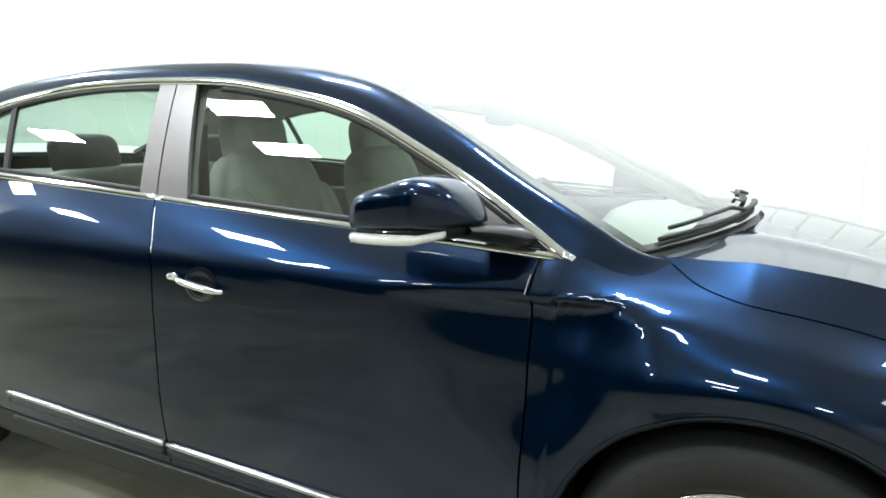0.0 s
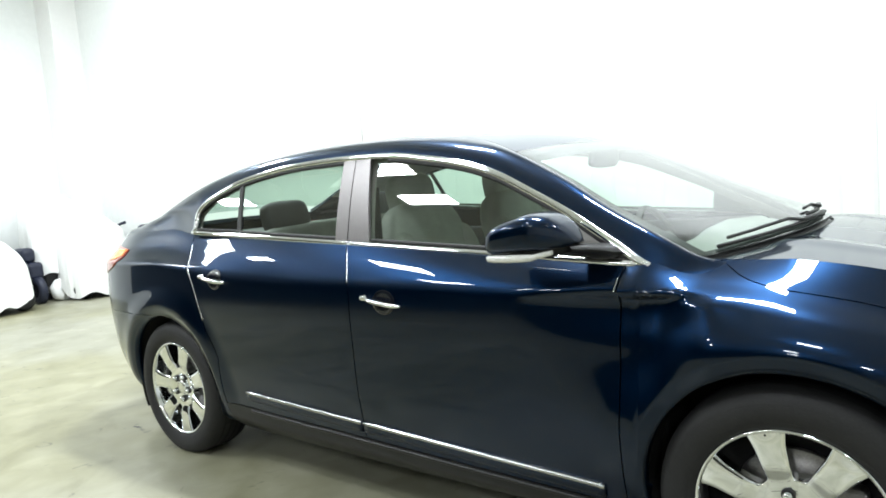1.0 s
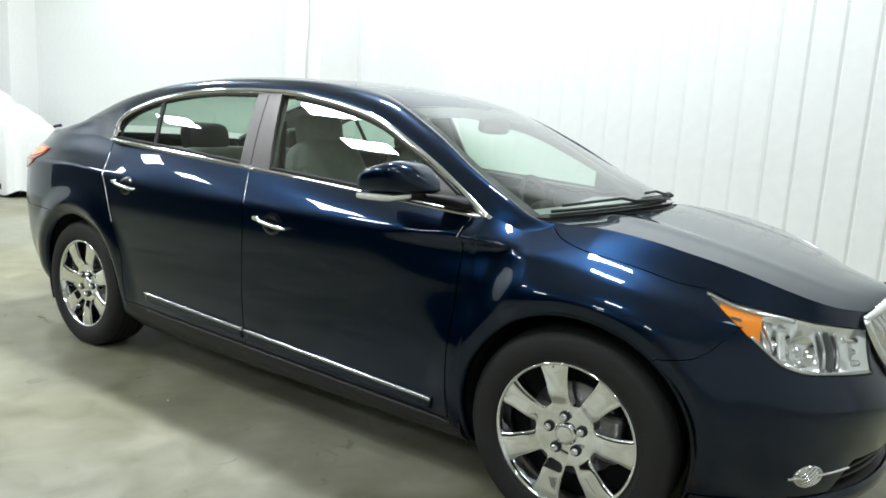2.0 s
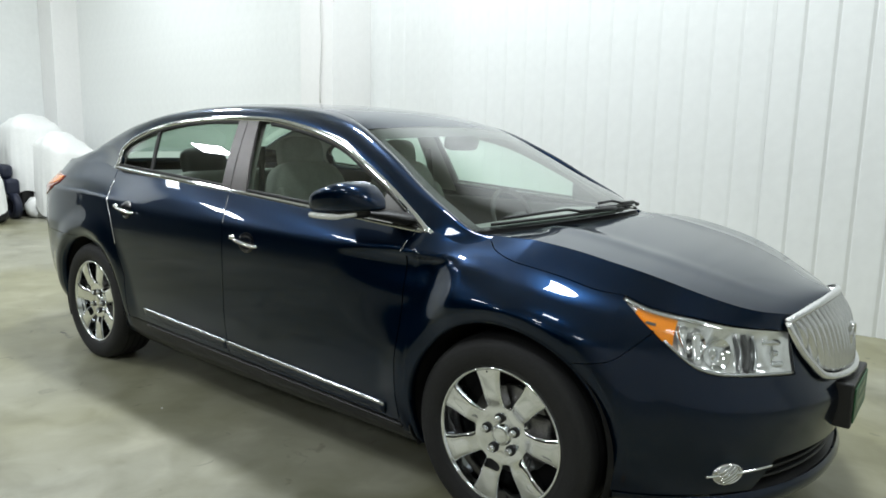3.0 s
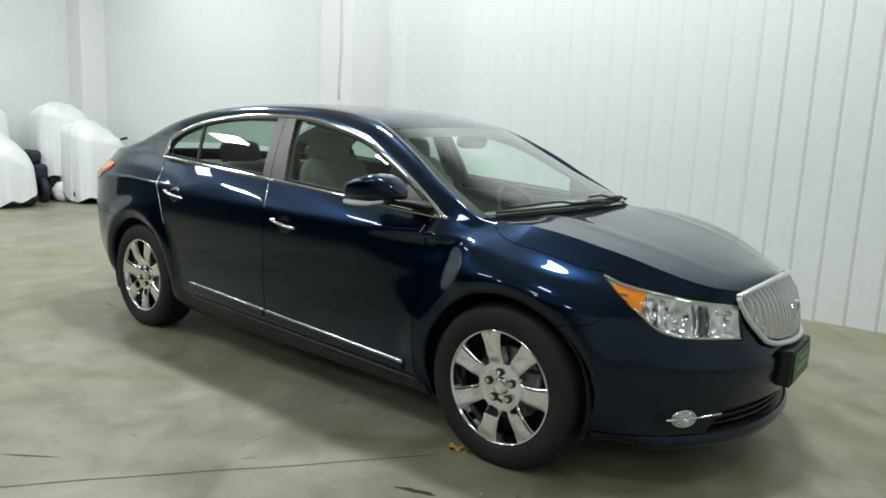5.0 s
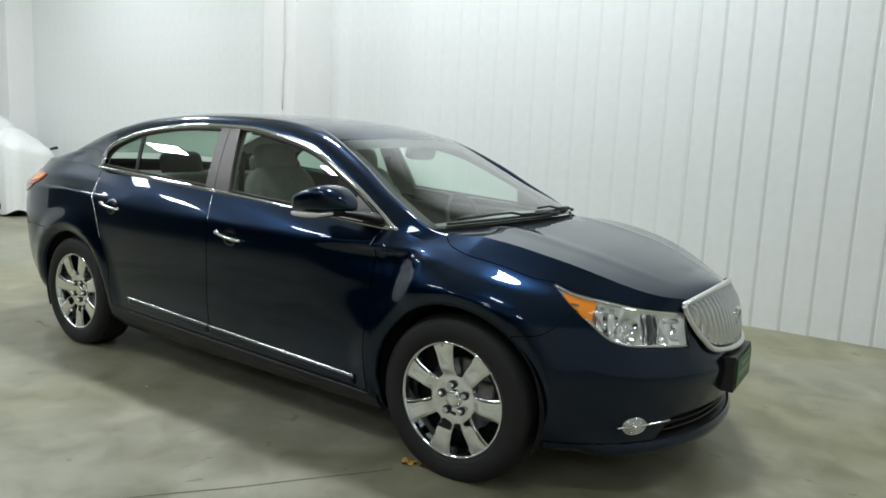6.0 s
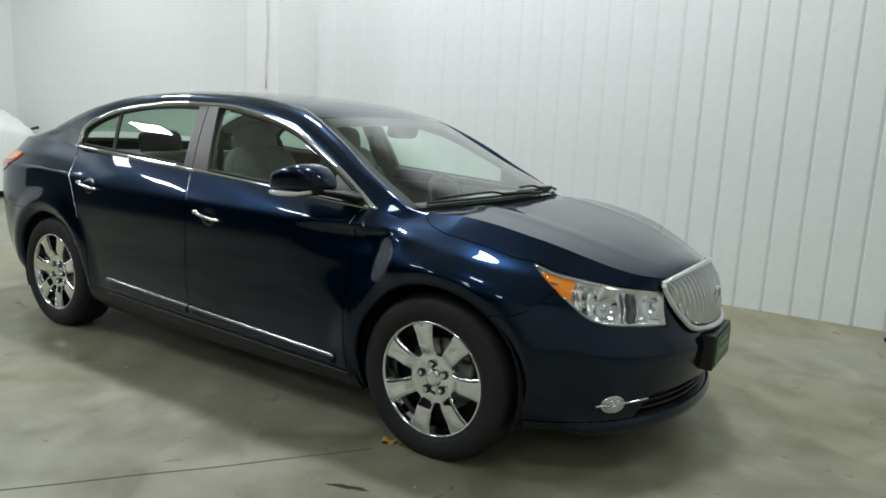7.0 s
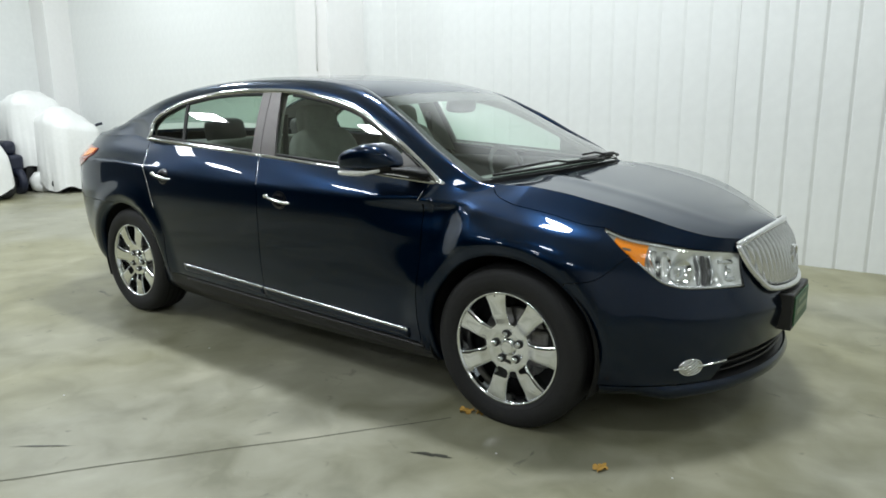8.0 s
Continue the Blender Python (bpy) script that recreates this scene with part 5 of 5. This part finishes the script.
        sweep(np.array(pts), 0.045, 0.004, np.tile((0, -side, 0.2), (3, 1)), "seat_belt", TRIM, car)
    # inner pillar trim
    for side in (-1, 1):
        strip = frame_strip(OUTER[SPAN: 16 * SPAN + 1], INNER[SPAN: 16 * SPAN + 1], 8)
        strip = sided(strip, side)
        strip[..., 1] -= side * 0.035
        strip[..., 2] -= 0.03
        n = Net()
        n.grid(strip, outward=(0, -side, -0.5))
        n.make("pillar_trim", LINER, car)
        n = Net()
        n.grid(sided(slanted_grid((-0.225, -0.275), (-0.045, -0.14), lambda q: belt(q) - 0.05, lambda q: GLASS_TOP(q), -0.05), side), outward=(0, -side, 0))
        n.make("pillar_trim", LINER, car)


build_interior()
tagged(car, "dark blue four-door saloon car with chrome trim, parked on concrete", "car")

# ---- covered vehicles at the far end ----


def cover(cx, cy, half, height, slope, lumps, seed, label, lifted=0.0, hem0=0.02, body=0.42):
    """White sheeting thrown over a bulky shape: a rumpled top, rounded shoulders and a hanging skirt in folds with an uneven hem."""
    rng = random.Random(seed)
    ph = [rng.uniform(0, 6.28) for _ in range(10)]
    seg, crown, fall = 120, 16, 20

    def top(x, y, r):
        z = height + slope[0] * x + slope[1] * y - 0.16 * r ** 4
        z += sum(h * math.exp(-((x - lx) / w) ** 2 - ((y - ly) / w) ** 2) for lx, ly, w, h in lumps)
        z += 0.014 * math.sin(9 * x + 5 * y + ph[3]) + 0.010 * math.sin(13 * y - 8 * x + ph[4]) + 0.009 * math.sin(27 * x + 19 * y + ph[5])
        return z

    def rim(a):
        c, s = math.cos(a), math.sin(a)
        r = (abs(c) ** 3 + abs(s) ** 3) ** (-1 / 3)
        return half[0] * r * c, half[1] * r * s

    v, f = [], []
    for i in range(crown + fall):
        for k in range(seg):
            a = 2 * math.pi * k / seg
            x0, y0 = rim(a)
            if i < crown:
                r = i / (crown - 1)
                x, y = x0 * r, y0 * r
                z = top(x, y, r)
            else:
                q = (i - crown + 1) / fall
                pleat = 0.045 * math.sin(7 * a + ph[0]) + 0.030 * abs(math.sin(9 * a + ph[1] + 0.5 * q)) + 0.012 * math.sin(31 * a + ph[2] - 2 * q)
                out = 1 + 0.10 * q ** 0.7 + pleat * q ** 0.8
                x, y = x0 * out, y0 * out
                hem = hem0 + lifted * (0.5 + 0.5 * math.sin(2 * a + ph[6])) ** 3 + 0.09 * (0.5 + 0.5 * math.sin(5 * a + ph[7])) ** 2
                z0 = top(x0, y0, 1)
                z = z0 + (hem - z0) * q
            v.append((x, y, z))
    n = crown + fall
    for i in range(n - 1):
        for k in range(seg):
            k2 = (k + 1) % seg
            f.append((i * seg + k, (i + 1) * seg + k, (i + 1) * seg + k2, i * seg + k2))
    root = empty("covered_vehicle", label, "covered vehicle", "covered vehicles", (cx, cy, 0))
    make("cover_sheet", v, f, SHEETING, root, "crumpled white plastic sheet", True)
    for sy in (-0.75, 0.70):
        vv, ff = lathe([(-0.05, 0.06), (-0.06, 0.12), (-0.04, 0.15), (0.04, 0.15), (0.06, 0.12), (0.05, 0.06)], 24, "x")
        make("tyre", [(x + 0.45 * half[0], y + 0.9 * sy * half[1], z + 0.15) for x, y, z in vv], ff, BLACK, root, "dark tyre", True)
    part("chassis", box_bm(-0.8 * half[0], 0.85 * half[0], -0.85 * half[1], 0.85 * half[1], 0.16, body, 0.05), BLACK, root, "dark underparts showing below the sheet")
    return root


cover(-9.75, 0.76, (0.42, 0.38), 1.53, (0.0, 0.0), [(0.1, -0.1, 0.25, 0.04)], 3, "tall vehicle draped in white plastic sheeting", 0.10, 0.62, 0.86)
cover(-8.85, 0.84, (0.44, 0.32), 1.00, (-0.30, -0.45), [(-0.2, -0.1, 0.22, 0.14)], 5, "sloping front of a vehicle under white plastic sheeting", 0.16)
cover(-8.75, -0.32, (0.58, 0.42), 0.88, (-0.1, -0.5), [(0.0, -0.1, 0.3, 0.10)], 8, "low vehicle under a white plastic sheet on the floor", 0.28)
cover(-9.60, 1.95, (0.42, 0.40), 1.56, (0.0, -0.05), [(0.0, -0.05, 0.25, 0.06)], 12, "tall vehicle under white plastic sheeting in the corner", 0.12, 0.30, 0.60)
last = cover(-8.95, 2.20, (0.46, 0.42), 1.22, (-0.1, -0.15), [(0.0, -0.1, 0.25, 0.14)], 15, "rounded vehicle under white plastic sheeting by the wall", 0.16)
tube([(0.10, 0.34, 1.00), (0.12, 0.44, 1.06), (0.14, 0.52, 1.08)], [0.02, 0.022, 0.024], "handlebar_grip", DARKBULK, last, "dark grip sticking out of the sheet")


def wrapped_wheel(x, y):
    """A small wheel bundled in white film, standing on the floor."""
    rng = random.Random(4)
    v, f = lathe([(-0.09, 0.02), (-0.10, 0.09), (-0.085, 0.15), (-0.03, 0.172), (0.04, 0.170), (0.085, 0.145), (0.10, 0.08), (0.09, 0.02)], 28, "x")
    v = [(a + 0.012 * rng.uniform(-1, 1), b * (1 + 0.05 * rng.uniform(-1, 1)), max(c * (1 + 0.05 * rng.uniform(-1, 1)) + 0.165, 0.0)) for a, b, c in v]
    ob = make("wrapped_wheel", v, f, SHEETING, None, "", True)
    ob.location = (x, y, 0)
    return tagged(ob, "small wheel bundled in white plastic film", "wheel")


wrapped_wheel(-9.10, 1.77)


def capped_stand(x, y):
    """Slim grey stand with a dark rounded cap, showing above the boot lid."""
    root = empty("capped_stand", "slim grey stand with a dark rounded cap", "stand", "", (x, y, 0))
    v, f = lathe([(0.0, 0.0001), (0.0, 0.17), (0.02, 0.17), (0.04, 0.05), (0.06, 0.022), (0.99, 0.022)], 24, "z")
    make("base", v, f, SATIN, root, "", True)
    v, f = lathe([(0.98, 0.0001), (0.985, 0.10), (1.01, 0.118), (1.045, 0.112), (1.066, 0.07), (1.07, 0.0001)], 28, "z")
    make("cap", v, f, DARKBULK, root, "dark rounded cap", True)


capped_stand(-6.7, 1.92)


def uncovered_frame():
    """Dark machine parts left bare between two of the sheets."""
    root = empty("machine_frame", "dark blue bare machine parts among white sheets", "vehicle", "", (-9.30, 1.45, 0))
    for x, r in ((0.18, 0.20), (-0.35, 0.20)):
        vv, ff = lathe([(-0.05, 0.10), (-0.06, 0.16), (-0.04, r), (0.04, r), (0.06, 0.16), (0.05, 0.10)], 24)
        make("tyre", [(a + x, b, c + r) for a, b, c in vv], ff, DARKBULK, root, "dark tyre", True)
    part("body", box_bm(-0.40, 0.16, -0.10, 0.12, 0.36, 0.62, 0.06, 3), DARKBULK, root)
    part("tank", box_bm(-0.30, 0.10, -0.13, 0.06, 0.62, 0.84, 0.07, 3), DARKBULK, root)
    for k in range(4):
        part("side_trim", box_bm(-0.02 + 0.05 * k, 0.012 + 0.05 * k, -0.115, -0.100, 0.40 + 0.03 * k, 0.56 - 0.02 * k, 0.004), SATIN, root)
    tube([(0.10, -0.05, 0.30), (0.24, -0.12, 0.34), (0.20, -0.16, 0.58)], 0.016, "fork", SATIN, root)


uncovered_frame()


# ---- leaves and marks on the floor ----


def leaf(x, y, size, turn, seed):
    rng = random.Random(seed)
    v, f = [(0, 0, 0.006)], []
    n = 22
    for k in range(n):
        a = 2 * math.pi * k / n
        lobe = 0.62 + 0.38 * abs(math.cos(2.5 * a)) + rng.uniform(-0.06, 0.06)
        r = size * lobe
        v.append((r * math.cos(a), r * 0.75 * math.sin(a), 0.004 + 0.010 * rng.random() + 0.006 * math.cos(3 * a)))
    f = [(0, 1 + k, 1 + (k + 1) % n) for k in range(n)]
    low = len(v)
    v += [(a, b, c - 0.0022) for a, b, c in v]
    f += [(low, low + 1 + (k + 1) % n, low + 1 + k) for k in range(n)]
    ob = make("leaf", v, f, LEAF, None, "", True)
    ob.matrix_world = pose(x, y, 0.0, 0, 0, turn)
    tube([(size * 0.6, 0, 0.008), (size * 1.2, 0.004, 0.005)], 0.0014, "leaf_stem", LEAF, ob)
    return tagged(ob, "dry yellow autumn leaf lying on the concrete", "leaf", "fallen leaves")


leaf(1.228, -0.900, 0.036, 30, 1)
leaf(1.290, -0.880, 0.026, 150, 2)
leaf(1.894, -1.002, 0.034, 80, 4)


def stain(x, y, rx, ry, turn, seed):
    rng = random.Random(seed)
    n = 40
    v = [(0, 0, 0.0016)]
    ph = [rng.uniform(0, 6.28) for _ in range(4)]
    for k in range(n):
        a = 2 * math.pi * k / n
        r = 1 + 0.25 * math.sin(2 * a + ph[0]) + 0.18 * math.sin(5 * a + ph[1]) + 0.1 * math.sin(9 * a + ph[2])
        v.append((rx * r * math.cos(a), ry * r * math.sin(a), 0.0016))
    ob = make("floor_stain", v, [(0, 1 + k, 1 + (k + 1) % n) for k in range(n)], STAIN)
    ob.matrix_world = pose(x, y, 0, 0, 0, turn)
    return tagged(ob, "dark oily stain on the concrete", "stain", kind="structure")


stain(1.335, -1.281, 0.06, 0.014, 20, 3)
stain(0.04, -2.125, 0.12, 0.0045, 38, 5)
stain(-2.06, -0.82, 0.03, 0.012, 10, 7)


def folding_stand():
    """Thin-legged stand near the wall: three bright legs on black rubber feet."""
    root = empty("folding_stand", "thin metal folding stand with black rubber feet", "stand", "", (3.20, 2.40, 0))
    for x, y in ((-0.208, 0.156), (-0.162, -0.210), (0.24, 0.03)):
        tube([(x, y, 0.03), (x * 0.1, y * 0.1, 0.62)], 0.007, "leg", HOUSING, root)
        part("rubber_foot", box_bm(x - 0.012, x + 0.012, y - 0.012, y + 0.012, 0.0, 0.030, 0.005), BLACK, root, "black rubber foot")
    tube([(0, 0, 0.56), (0, 0, 0.95)], 0.011, "post", SATIN, root)


folding_stand()


def paint_chip(x, y, size, seed):
    """A small flake of white paint on the floor."""
    rng = random.Random(seed)
    ring = [(size * rng.uniform(0.6, 1.0) * math.cos(a), size * rng.uniform(0.4, 0.8) * math.sin(a)) for a in np.linspace(0, 5.4, 7)]
    v = [(a, b, z) for z in (0.0005, 0.003) for a, b in ring]
    f = [tuple(range(7))[::-1], tuple(range(7, 14))] + [(k, (k + 1) % 7, 7 + (k + 1) % 7, 7 + k) for k in range(7)]
    ob = make("paint_chip", v, f, HOUSING)
    ob.location = (x, y, 0)
    return tagged(ob, "small white paint chip lying on the concrete", "paint chip", "paint chips")


for k, (x, y, size) in enumerate(((1.528, -1.131, 0.006), (2.127, -0.917, 0.006), (-1.336, -1.91, 0.012), (-0.392, -1.846, 0.007), (-0.384, -1.075, 0.008))):
    paint_chip(x, y, size, k)
